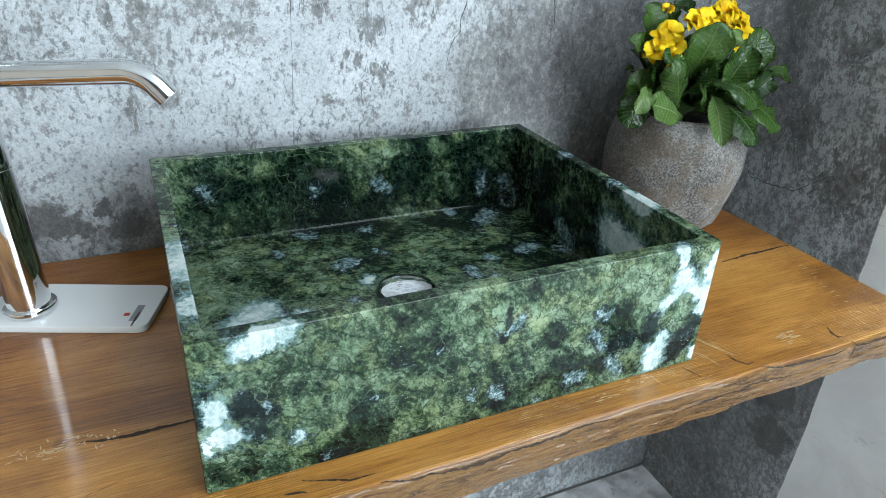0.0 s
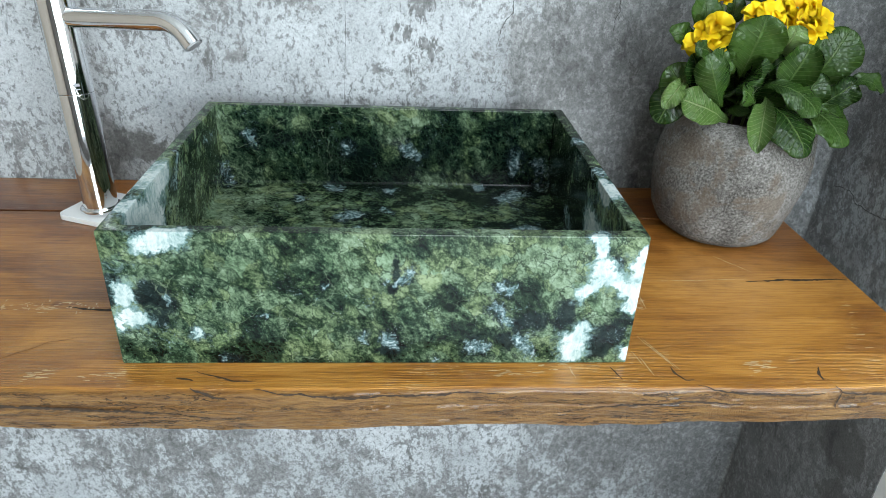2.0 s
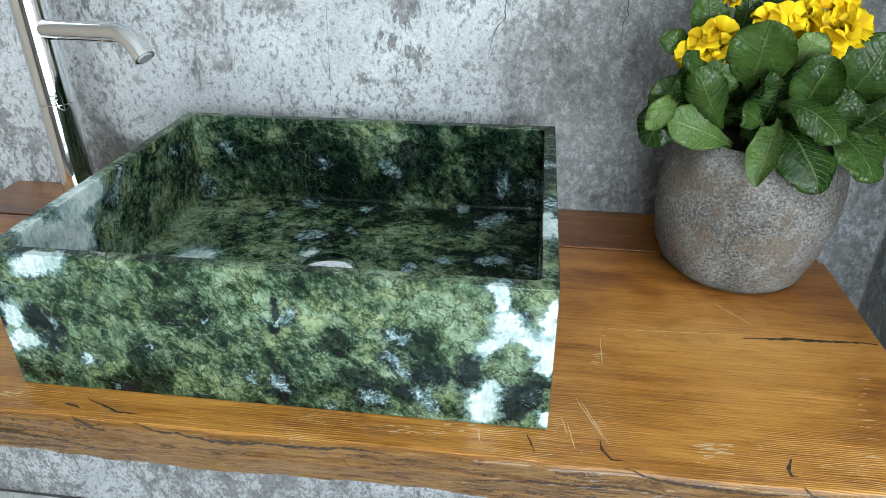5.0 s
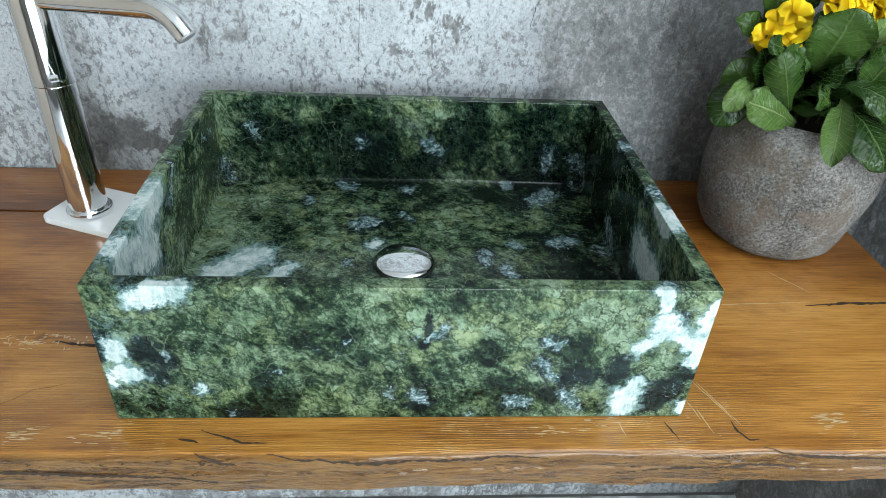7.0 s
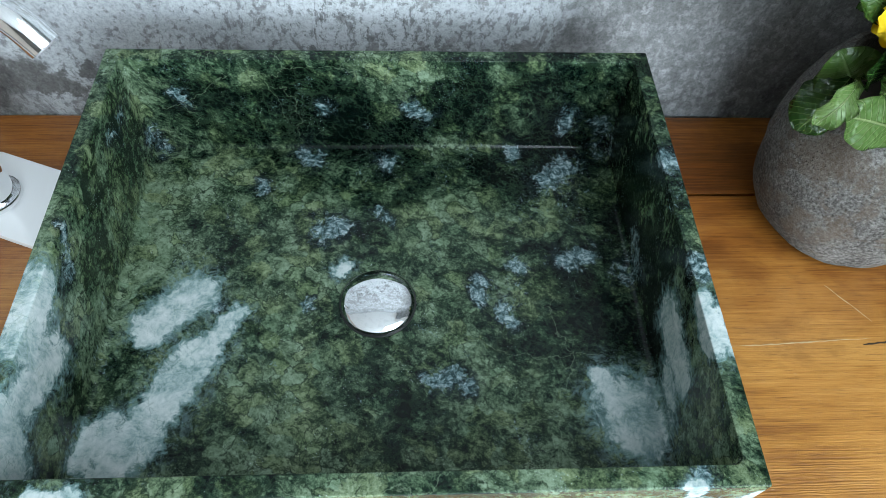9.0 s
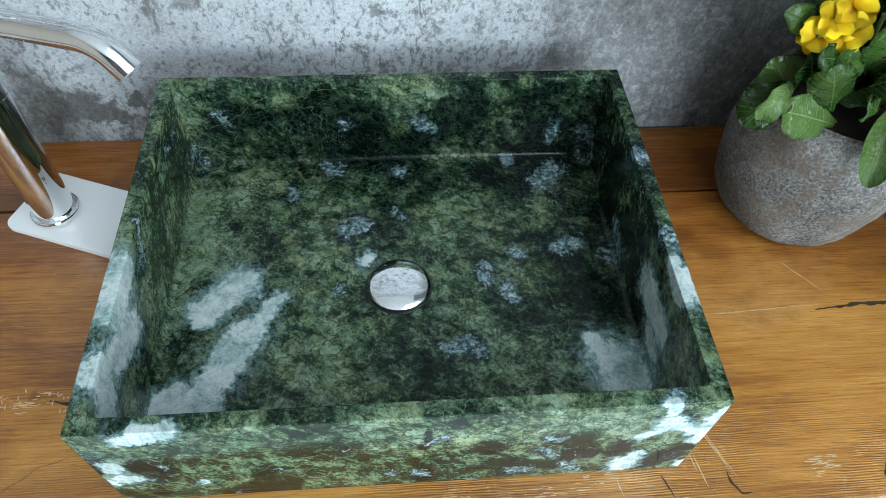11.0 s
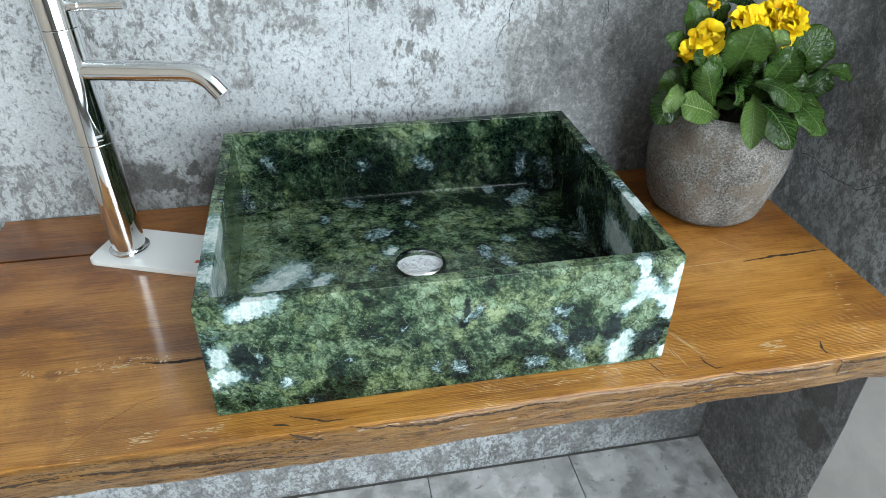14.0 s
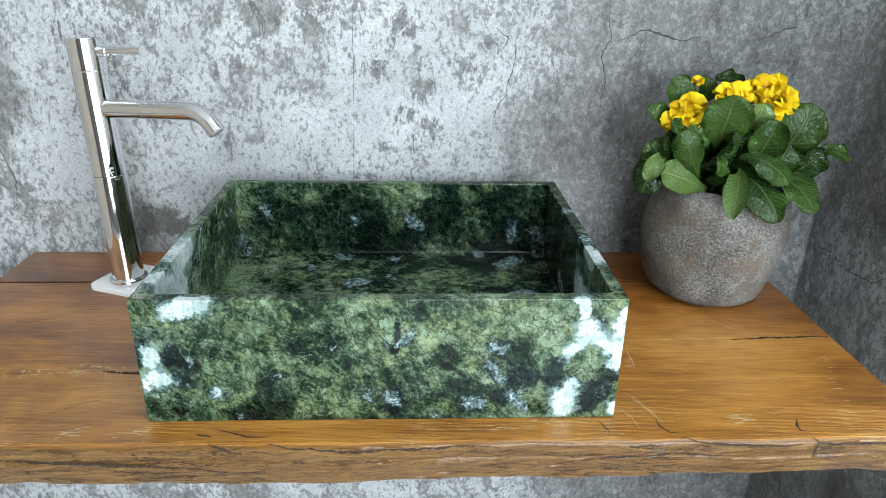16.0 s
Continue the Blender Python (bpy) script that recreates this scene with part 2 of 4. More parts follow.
def marble():
    """Green breccia: sage fragments between hair veins, black clouds, and ragged crystalline quartz."""
    s = Shader("green_marble", 0.14, spec=0.22)
    grow = (0.62, -0.30, -0.72)         # the way in which the stone has been drawn out
    along = s.vec("DOT_PRODUCT", s.co, grow)
    flow = s.vec("SUBTRACT", s.co, s.scaled(grow, s.math("MULTIPLY", along, 0.28)))
    co = s.warp(0.007, 36, 6, flow)
    fine = s.warp(0.010, 80, 7, co)
    frag = s.xyz(s.voronoi(64, "F1", fine, "Color"))
    edge = s.voronoi(64, "DISTANCE_TO_EDGE", fine)
    finer = s.warp(0.006, 150, 7, co)
    chip = s.xyz(s.voronoi(150, "F1", finer, "Color"))
    small = s.voronoi(150, "DISTANCE_TO_EDGE", finer)

    def off(value, weight, mean=0.5):
        return s.math("MULTIPLY", s.math("SUBTRACT", value, mean), weight)

    def total(*values):
        v = values[0]
        for w in values[1:]:
            v = s.math("ADD", v, w)
        return v

    grain = s.noise(85, 10, 0.78, 0.4, co)
    tone = total(0.530, off(s.noise(13, 5, 0.6, 0.5, co), 0.80), off(grain, 0.95), off(frag[0], 0.12), off(chip[0], 0.09), off(s.noise(330, 5, 0.8, 0.3, flow), 0.55))
    ragged = s.warp(0.013, 30, 7)
    front_soft = s.capsules(ragged, [(a, 0, b, c, 0, d, r) for a, b, c, d, r in FRONT_SHADE])
    tone = s.math("SUBTRACT", tone, s.math("MULTIPLY", s.step(front_soft, 1.9, 0.3), 0.17))
    # the bowl's shade darkens the tone, its lit left wall pales it
    tone = s.math("SUBTRACT", tone, s.math("MULTIPLY", s.step(s.blobs(s.warp(0.05, 16, 6), BOWL_SHADOW), 1.5, 0.4), 0.185))
    tone = s.math("SUBTRACT", tone, s.math("MULTIPLY", s.step(s.blobs(s.warp(0.05, 16, 6), BOWL_FLOOR_SHADOW), 1.5, 0.4), 0.035))
    tone = s.math("ADD", tone, s.math("MULTIPLY", s.step(s.blobs(co, PALE_AND_LIT), 1.3, 0.3), 0.045))
    col = s.ramp(tone, (0.31, (0.0015, 0.0050, 0.0040)), (0.415, (0.010, 0.023, 0.014)), (0.50, (0.052, 0.085, 0.048)), (0.59, (0.115, 0.165, 0.098)), (0.75, (0.225, 0.300, 0.205)))
    col = s.mix(s.step(frag[1], 0.5, 0.8), col, s.mix(1.0, col, (1.07, 1.0, 0.84), "MULTIPLY"))
    col = s.mix(s.step(frag[2], 0.7, 0.9), col, s.mix(1.0, col, (0.95, 1.0, 0.97), "MULTIPLY"))
    vein = s.math("MULTIPLY", s.step(edge, 0.07, 0.0), s.step(s.noise(26, 6, 0.7), 0.42, 0.55))
    col = s.mix(s.math("MULTIPLY", vein, 0.95), col, (0.012, 0.024, 0.013))
    hair = s.math("MULTIPLY", s.step(small, 0.10, 0.0), s.step(s.noise(38, 6, 0.7), 0.43, 0.56))
    col = s.mix(s.math("MULTIPLY", hair, 0.88), col, (0.016, 0.030, 0.016))

    def ring(lists):
        front, bowl, rest = lists
        return [(a, 0, b, c, 0, d, r) for a, b, c, d, r in front] + [(a, b, 0.825, c, d, 0.825, r) for a, b, c, d, r in bowl] + rest

    rough_co = s.warp(0.0130, 42, 9, s.warp(0.008, 130, 7))
    crystal = s.math("ADD", s.capsules(rough_co, ring((FRONT_CRYSTAL, FLOOR_CRYSTAL, WALL_CRYSTAL))), off(s.noise(110, 9, 0.80, 1.2), 4.2))
    quartz_d = s.math("ADD", s.capsules(rough_co, ring((FRONT_QUARTZ, FLOOR_QUARTZ, WALL_QUARTZ))), off(s.noise(75, 9, 0.76, 1.0), 2.2))
    black_d = s.math("ADD", s.capsules(s.warp(0.017, 48, 8), [(a, 0, b, c, 0, d, r) for a, b, c, d, r in FRONT_BLACK]), off(s.noise(90, 9, 0.78, 0.8), 2.8))
    black = s.math("MAXIMUM", s.step(black_d, 1.55, 0.75), s.math("MULTIPLY", s.step(quartz_d, 2.1, 1.1), s.step(s.noise(34, 6, 0.7, 0.8), 0.46, 0.60)))
    black = s.math("MAXIMUM", black, s.math("MULTIPLY", s.step(crystal, 2.5, 1.2), s.step(s.noise(60, 6, 0.7, 0.8), 0.42, 0.56)))
    pepper = s.math("MULTIPLY", s.step(s.noise(120, 8, 0.80, 1.0, co), 0.57, 0.63), s.step(s.noise(19, 4, 0.6), 0.47, 0.60))
    col = s.mix(s.math("MULTIPLY", s.math("MAXIMUM", black, pepper), 0.96), col, s.ramp(grain, (0.42, (0.0015, 0.004, 0.005)), (0.66, (0.012, 0.023, 0.023))))
    glint = s.ramp(s.noise(170, 8, 0.80, 0.8), (0.42, (0.014, 0.034, 0.036)), (0.51, (0.12, 0.19, 0.20)), (0.62, (0.46, 0.55, 0.57)))
    col = s.mix(s.math("MULTIPLY", s.step(crystal, 1.2, 0.5), 0.92), col, glint)
    needles = s.noise(1.0, 6, 0.7, 0.5, s.stretch((260, 260, 90), s.warp(0.012, 25, 3)))
    milk = s.math("ADD", s.math("MULTIPLY", s.noise(42, 6, 0.62, 0.6), 0.60), s.math("MULTIPLY", needles, 0.40))
    quartz = s.ramp(milk, (0.37, (0.16, 0.25, 0.24)), (0.45, (0.33, 0.415, 0.405)), (0.53, (0.49, 0.55, 0.535)), (0.64, (0.64, 0.675, 0.655)))
    seam = s.math("MULTIPLY", s.step(s.voronoi(75, "DISTANCE_TO_EDGE", s.warp(0.007, 90, 5)), 0.035, 0.0), s.step(s.noise(40, 3), 0.50, 0.60))
    quartz = s.mix(s.math("MULTIPLY", seam, 0.5), quartz, (0.16, 0.25, 0.20))
    haze = s.math("MULTIPLY", s.step(quartz_d, 2.3, 1.0), s.step(s.noise(95, 8, 0.78, 0.8), 0.46, 0.60))
    col = s.mix(s.math("MULTIPLY", haze, 0.55), col, (0.20, 0.30, 0.30))
    col = s.mix(s.math("MULTIPLY", s.step(quartz_d, 1.40, 1.04), 0.75), col, (0.14, 0.235, 0.23))
    col = s.mix(s.step(quartz_d, 1.14, 0.72), col, quartz)
    frost = s.math("MULTIPLY", s.step(s.noise(230, 7, 0.8, 1.0), 0.56, 0.64), s.step(s.math("ADD", s.noise(21, 4, 0.6, 0.4), s.math("MULTIPLY", black, 0.05)), 0.57, 0.66))
    col = s.mix(s.math("MULTIPLY", frost, 0.7), col, (0.24, 0.33, 0.37))
    spark = s.math("MULTIPLY", s.step(s.voronoi(430), 0.15, 0.07), s.step(s.noise(30, 2), 0.54, 0.66))
    col = s.mix(spark, col, (0.55, 0.64, 0.66))
    crack = s.math("MULTIPLY", s.step(s.voronoi(11, "DISTANCE_TO_EDGE", s.warp(0.035, 14, 6)), 0.006, 0.002), s.step(s.noise(9, 2), 0.52, 0.56))
    col = s.mix(s.math("MULTIPLY", crack, 0.22), col, (0.30, 0.38, 0.25))
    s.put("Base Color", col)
    s.put("Roughness", s.ramp(s.noise(60, 3), (0.3, 0.09), (0.7, 0.18)))
    s.bump(s.noise(160, 4), 0.04, 0.0005)
    return s.m


def plaster(name):
    """Distressed concrete wall covering: pale lime over grey, flaked away in sharp specks."""
    s = Shader(name, 0.7, spec=0.3)
    co = s.warp(0.014, 16, 4)
    area = s.noise(4.0, 5, 0.6, 0.4, s.stretch((1, 1, 0.7)))
    white = s.step(s.blobs(s.warp(0.09, 8, 4), LIME_AND_LIGHT), 1.5, 0.2)
    dark_spots = s.step(s.blobs(s.warp(0.05, 30, 7), DARK_SPOTS), 1.15, 0.85)
    # grey print together with painted shade behind the planter and in the corner
    grey = s.step(s.blobs(s.warp(0.10, 6, 4), GREY_AND_SHADE), 1.35, 0.5)
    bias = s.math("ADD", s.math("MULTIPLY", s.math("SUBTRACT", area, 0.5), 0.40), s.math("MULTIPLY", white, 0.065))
    bias = s.math("SUBTRACT", bias, s.math("ADD", s.math("MULTIPLY", dark_spots, 0.16), s.math("MULTIPLY", grey, 0.075)))
    n1 = s.math("ADD", s.noise(27, 11, 0.76, 0.3, s.stretch((1.1, 1.1, 0.75), co)), bias)
    n2 = s.math("ADD", s.noise(120, 7, 0.72, 0.2, s.stretch((1.15, 1.15, 0.8))), s.math("MULTIPLY", bias, 0.5))
    cloud = s.noise(7, 5, 0.6, 0.3)
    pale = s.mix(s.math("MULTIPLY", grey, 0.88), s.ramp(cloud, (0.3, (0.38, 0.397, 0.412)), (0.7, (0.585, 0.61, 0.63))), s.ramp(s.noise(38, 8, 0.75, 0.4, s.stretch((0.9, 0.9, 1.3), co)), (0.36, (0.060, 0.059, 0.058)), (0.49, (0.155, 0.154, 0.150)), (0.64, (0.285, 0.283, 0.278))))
    mid = s.ramp(s.noise(60, 6, 0.7), (0.32, (0.175, 0.176, 0.176)), (0.66, (0.35, 0.354, 0.356)))
    col = s.mix(s.step(n1, 0.455, 0.515), mid, pale)
    col = s.mix(s.math("MULTIPLY", s.step(n2, 0.50, 0.44), 0.72), col, (0.155, 0.156, 0.155))
    scar = s.math("MULTIPLY", s.step(s.noise(34, 8, 0.72, 0.5, s.stretch((1.5, 1.5, 0.6))), 0.585, 0.615), s.step(s.noise(7, 3), 0.47, 0.58))
    col = s.mix(s.math("MULTIPLY", scar, 0.80), col, (0.125, 0.124, 0.120))
    col = s.mix(s.math("MULTIPLY", dark_spots, 0.55), col, (0.10, 0.098, 0.092))
    flake = s.math("ADD", s.blobs(s.warp(0.034, 24, 8), FLAKES), s.math("MULTIPLY", s.math("SUBTRACT", s.noise(70, 9, 0.78, 0.8, s.stretch((1.3, 1.3, 0.7))), 0.5), 7.0))
    col = s.mix(s.math("MULTIPLY", s.step(flake, 1.0, 0.75), 0.85), col, s.ramp(s.noise(90, 5), (0.35, (0.10, 0.098, 0.096)), (0.65, (0.22, 0.22, 0.218))))
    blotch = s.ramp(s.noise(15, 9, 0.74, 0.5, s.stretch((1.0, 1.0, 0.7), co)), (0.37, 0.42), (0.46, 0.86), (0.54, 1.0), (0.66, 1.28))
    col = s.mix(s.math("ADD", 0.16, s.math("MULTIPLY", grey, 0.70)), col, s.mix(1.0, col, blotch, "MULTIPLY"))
    fines = s.noise(300, 9, 0.85)
    col = s.mix(s.step(fines, 0.38, 0.58), s.mix(1.0, col, (0.62, 0.62, 0.62), "MULTIPLY"), col)
    pits = s.math("MULTIPLY", s.step(s.voronoi(80), 0.11, 0.07), s.step(s.noise(14, 3), 0.52, 0.62))
    col = s.mix(s.math("MULTIPLY", pits, 0.75), col, (0.05, 0.05, 0.05))
    s.put("Base Color", col)
    s.bump(s.math("ADD", s.math("MULTIPLY", n1, 0.6), s.math("MULTIPLY", fines, 0.5)), 0.3, 0.0012)
    return s.m


# pale lime; at x -0.45 and below the shelf it paints in missing light
LIME_AND_LIGHT = [(-0.45, 0.46, 1.06, 0.12), (0.05, 0.46, 1.02, 0.13), (0.02, 0.46, 1.13, 0.12), (0.15, 0.46, 1.11, 0.10), (-0.10, 0.46, 1.0, 0.13), (-0.30, 0.46, 0.98, 0.13),
        (-0.35, 0.46, 1.12, 0.12), (-0.48, 0.46, 0.94, 0.08), (-0.63, 0.46, 0.83, 0.07), (0.1, 0.46, 0.6, 0.15), (-0.25, 0.46, 0.55, 0.2), (-0.55, 0.46, 0.5, 0.22)]
# darker spots just above the shelf and low on the side wall
DARK_SPOTS = [(-0.375, 0.46, 0.845, 0.026), (-0.40, 0.46, 0.852, 0.018), (-0.34, 0.46, 0.838, 0.022), (-0.31, 0.46, 0.848, 0.016), (-0.28, 0.46, 0.83, 0.02),
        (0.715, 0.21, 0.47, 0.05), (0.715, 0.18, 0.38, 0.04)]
FLAKES = [(0.018, 0.46, 1.165, 0.020), (0.041, 0.46, 1.070, 0.022), (0.020, 0.46, 1.03, 0.016), (0.11, 0.46, 1.10, 0.014), (0.147, 0.46, 1.135, 0.014), (0.06, 0.46, 1.00, 0.016),
          (-0.03, 0.46, 1.10, 0.016), (-0.26, 0.46, 0.975, 0.014), (-0.36, 0.46, 1.02, 0.014), (-0.13, 0.46, 1.17, 0.014), (0.715, 0.12, 1.02, 0.04), (0.715, 0.24, 1.05, 0.03), (0.715, 0.15, 0.93, 0.03), (0.715, 0.20, 0.86, 0.05), (0.715, 0.30, 0.92, 0.03), (0.715, 0.36, 0.60, 0.03)]
# greyer print, plus shade behind the planter and in the right corner as colour
GREY_AND_SHADE = [(0.45, 0.46, 1.10, 0.20), (0.31, 0.46, 0.96, 0.14), (0.52, 0.46, 0.92, 0.21), (0.60, 0.46, 1.05, 0.19), (0.44, 0.46, 0.82, 0.14), (0.40, 0.46, 1.22, 0.14), (-0.66, 0.46, 1.06, 0.09), (0.34, 0.46, 0.86, 0.10),
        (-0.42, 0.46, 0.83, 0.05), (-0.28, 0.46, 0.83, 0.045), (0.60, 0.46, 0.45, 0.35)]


def wood(name, base=0.0):
    s = Shader(name, 0.40, coat=0.45, coat_rough=0.14, spec=0.35)
    x, y, z = s.xyz()
    co = s.warp(0.012, 5, 3)
    ring = s.noise(1.0, 6, 0.62, 0.6, s.stretch((1.6, 34, 34), co))
    fibre = s.noise(1.0, 6, 0.78, 0.0, s.stretch((13, 420, 420)))
    pore = s.noise(1.0, 4, 0.7, 0.0, s.stretch((26, 900, 900)))
    tone = s.noise(4.0, 5, 0.62, 0.5, s.stretch((0.9, 2.2, 2.2)))
    v = s.math("ADD", s.math("MULTIPLY", ring, 0.24), s.math("ADD", s.math("MULTIPLY", fibre, 0.52), s.math("MULTIPLY", tone, 0.56)))
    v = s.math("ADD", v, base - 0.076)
    col = s.ramp(v, (0.40, (0.105, 0.040, 0.006)), (0.51, (0.245, 0.105, 0.015)), (0.60, (0.395, 0.195, 0.037)), (0.74, (0.550, 0.315, 0.085)))
    col = s.mix(s.math("MULTIPLY", s.step(pore, 0.44, 0.32), 0.65), col, (0.085, 0.030, 0.008))
    # saw marks along the board, bleached where the ridges are worn
    wave = s.math("SINE", s.math("ADD", s.math("MULTIPLY", y, 2700.0), s.math("MULTIPLY", s.noise(14, 5, 0.65, 0, s.stretch((1, 5, 1))), 22.0)))
    zone = s.math("MULTIPLY", s.step(y, 0.11, -0.01), s.step(s.noise(11, 5, 0.65), 0.40, 0.60))
    ridge = s.math("MULTIPLY", wave, zone)
    col = s.mix(s.math("MULTIPLY", s.step(ridge, -0.1, -0.8), 0.17), col, (0.12, 0.044, 0.010))
    worn = s.math("MULTIPLY", s.step(ridge, 0.45, 0.85), s.step(s.noise(48, 5, 0.7), 0.53, 0.60))
    col = s.mix(s.math("MULTIPLY", worn, 0.62), col, (0.66, 0.49, 0.27))
    knots = s.blobs(s.warp(0.014, 40, 4), KNOTS)
    col = s.mix(s.math("MULTIPLY", s.step(knots, 1.2, 0.3), 0.5), col, (0.095, 0.032, 0.010))
    chips = s.math("MULTIPLY", s.step(s.noise(150, 5, 0.7), 0.66, 0.70), s.step(s.noise(8, 3), 0.52, 0.64))
    col = s.mix(s.math("MULTIPLY", chips, 0.35), col, (0.58, 0.42, 0.24))
    col = s.mix(1.0, col, (1.10, 0.97, 0.84), "MULTIPLY")
    stain = s.step(s.noise(7, 7, 0.68, 0.6, s.stretch((1.0, 1.7, 1.7))), 0.50, 0.66)
    col = s.mix(s.math("MULTIPLY", stain, 0.42), col, (0.150, 0.050, 0.010))
    # redder towards the wall, golden in front, with the shade near the wall put into the colour
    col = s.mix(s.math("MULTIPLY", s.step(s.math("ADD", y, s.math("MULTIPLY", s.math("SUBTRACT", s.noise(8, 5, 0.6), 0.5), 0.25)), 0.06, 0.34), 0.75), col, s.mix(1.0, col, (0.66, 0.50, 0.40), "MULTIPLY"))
    # live edge below the arris
    edge = s.math("MULTIPLY", s.step(z, 0.7945, 0.7900), s.step(y, 0.0, -0.02))
    split = s.noise(1.0, 9, 0.80, 0.9, s.stretch((20, 170, 170), co))
    bark = s.ramp(split, (0.34, (0.035, 0.016, 0.008)), (0.40, (0.13, 0.058, 0.020)), (0.48, (0.28, 0.140, 0.045)), (0.60, (0.43, 0.235, 0.080)), (0.78, (0.47, 0.29, 0.12)))
    fissure = s.step(s.math("ABSOLUTE", s.math("SUBTRACT", s.noise(1.0, 5, 0.65, 0.4, s.stretch((5, 95, 95), s.warp(0.006, 30, 4))), 0.5)), 0.022, 0.006)
    bark = s.mix(s.math("MULTIPLY", fissure, s.step(s.noise(14, 3), 0.40, 0.55)), bark, (0.020, 0.011, 0.007))
    col = s.mix(s.math("MULTIPLY", edge, 0.92), col, bark)
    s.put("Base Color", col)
    s.put("Coat Roughness", s.math("MULTIPLY", s.ramp(s.noise(18, 4), (0.3, 0.07), (0.7, 0.22)), s.math("SUBTRACT", 1.0, s.math("MULTIPLY", edge, 0.65))))
    s.put("Coat Weight", s.math("SUBTRACT", 0.82, s.math("MULTIPLY", edge, 0.42)))
    h = s.math("ADD", s.math("MULTIPLY", ridge, 0.12), s.math("ADD", s.math("MULTIPLY", fibre, 0.30), s.math("MULTIPLY", s.math("MULTIPLY", s.math("SUBTRACT", split, s.math("MULTIPLY", fissure, 0.25)), edge), 5.5)))
    h = s.math("ADD", h, s.math("MULTIPLY", s.math("MULTIPLY", s.noise(1.0, 5, 0.75, 0.0, s.stretch((130, 700, 700))), edge), 4.6))
    s.bump(h, 0.8, 0.0020)
    return s.m


KNOTS = [(-0.435, 0.10, 0.795, 0.010), (-0.36, 0.105, 0.795, 0.008), (-0.50, 0.22, 0.795, 0.006)]


def simple(name, colour, rough=0.5, metal=0.0, var=0.15, scale=40, bump=0.1, spec=0.5, coat=0.0):
    s = Shader(name, rough, metal, coat=coat, spec=spec)
    n = s.noise(scale, 5, 0.6)
    s.put("Base Color", s.mix(n, tuple(c * (1 - var) for c in colour), tuple(min(1, c * (1 + var)) for c in colour)))
    if bump:
        s.bump(s.noise(scale * 4, 4), bump, 0.001)
    return s.m


def chrome():
    s = Shader("polished_chrome", 0.045, 1.0)
    s.put("Base Color", (0.86, 0.87, 0.88))
    s.put("Roughness", s.ramp(s.noise(60, 4), (0.4, 0.03), (0.75, 0.075)))
    return s.m


def stone():
    s = Shader("river_stone", 0.85, spec=0.25)
    big = s.noise(12, 4, 0.6, 0.4)
    grit = s.noise(330, 6, 0.82)
    v = s.math("ADD", s.math("MULTIPLY", big, 0.30), s.math("MULTIPLY", grit, 0.78))
    col = s.ramp(v, (0.43, (0.034, 0.030, 0.026)), (0.505, (0.105, 0.097, 0.089)), (0.575, (0.190, 0.180, 0.168)), (0.67, (0.34, 0.326, 0.308)))
    rust = s.math("MULTIPLY", s.step(s.noise(19, 7, 0.7, 0.5), 0.49, 0.60), 0.6)
    col = s.mix(rust, col, (0.13, 0.095, 0.065))
    pit = s.step(s.voronoi(210), 0.22, 0.08)
    col = s.mix(s.math("MULTIPLY", pit, 0.4), col, (0.06, 0.055, 0.05))
    s.put("Base Color", col)
    s.bump(s.math("SUBTRACT", grit, s.math("MULTIPLY", pit, 0.5)), 0.8, 0.0025)
    return s.m


def foliage(name, dark, light, vein):
    s = Shader(name, 0.27, spec=0.55)
    uv = s.t.nodes.new("ShaderNodeTexCoord").outputs["UV"]
    u, v, _ = s.xyz(uv)
    off = s.math("ABSOLUTE", s.math("SUBTRACT", v, 0.5))
    rib = s.step(off, 0.035, 0.008)
    ribs = s.math("ABSOLUTE", s.math("SUBTRACT", s.math("FRACT", s.math("SUBTRACT", s.math("MULTIPLY", u, 13.0), s.math("MULTIPLY", off, 5.0))), 0.5))
    side = s.step(ribs, 0.10, 0.02)
    pucker = s.voronoi(230, "SMOOTH_F1", s.warp(0.004, 60))
    n = s.math("ADD", s.math("MULTIPLY", s.noise(45, 4), 0.7), s.math("MULTIPLY", s.random(), 0.45))
    col = s.mix(s.step(n, 0.3, 0.85), dark, light)
    col = s.mix(s.math("MULTIPLY", side, 0.5), col, vein)
    col = s.mix(s.math("MULTIPLY", rib, 0.7), col, vein)
    s.put("Base Color", col)
    s.put("Subsurface Weight", 0.15)
    s.put("Subsurface Radius", (0.004, 0.008, 0.002))
    s.bump(s.math("SUBTRACT", s.math("MULTIPLY", pucker, -0.9), s.math("ADD", s.math("MULTIPLY", side, 0.45), s.math("MULTIPLY", rib, 0.7))), 0.7, 0.0019)
    return s.m


def petals():
    s = Shader("yellow_petals", 0.55, spec=0.25)
    u, v, _ = s.xyz(s.t.nodes.new("ShaderNodeTexCoord").outputs["UV"])
    col = s.ramp(s.math("ADD", u, s.math("MULTIPLY", s.math("SUBTRACT", s.noise(60, 3), 0.5), 0.3)), (0.05, (0.70, 0.30, 0.0)), (0.30, (0.88, 0.56, 0.003)), (0.9, (0.93, 0.70, 0.010)))
    s.put("Base Color", col)
    s.put("Subsurface Weight", 0.1)
    s.put("Subsurface Radius", (0.004, 0.003, 0.001))
    s.bump(s.noise(120, 3, co=s.stretch((1, 1, 0.4))), 0.2, 0.001)
    return s.m


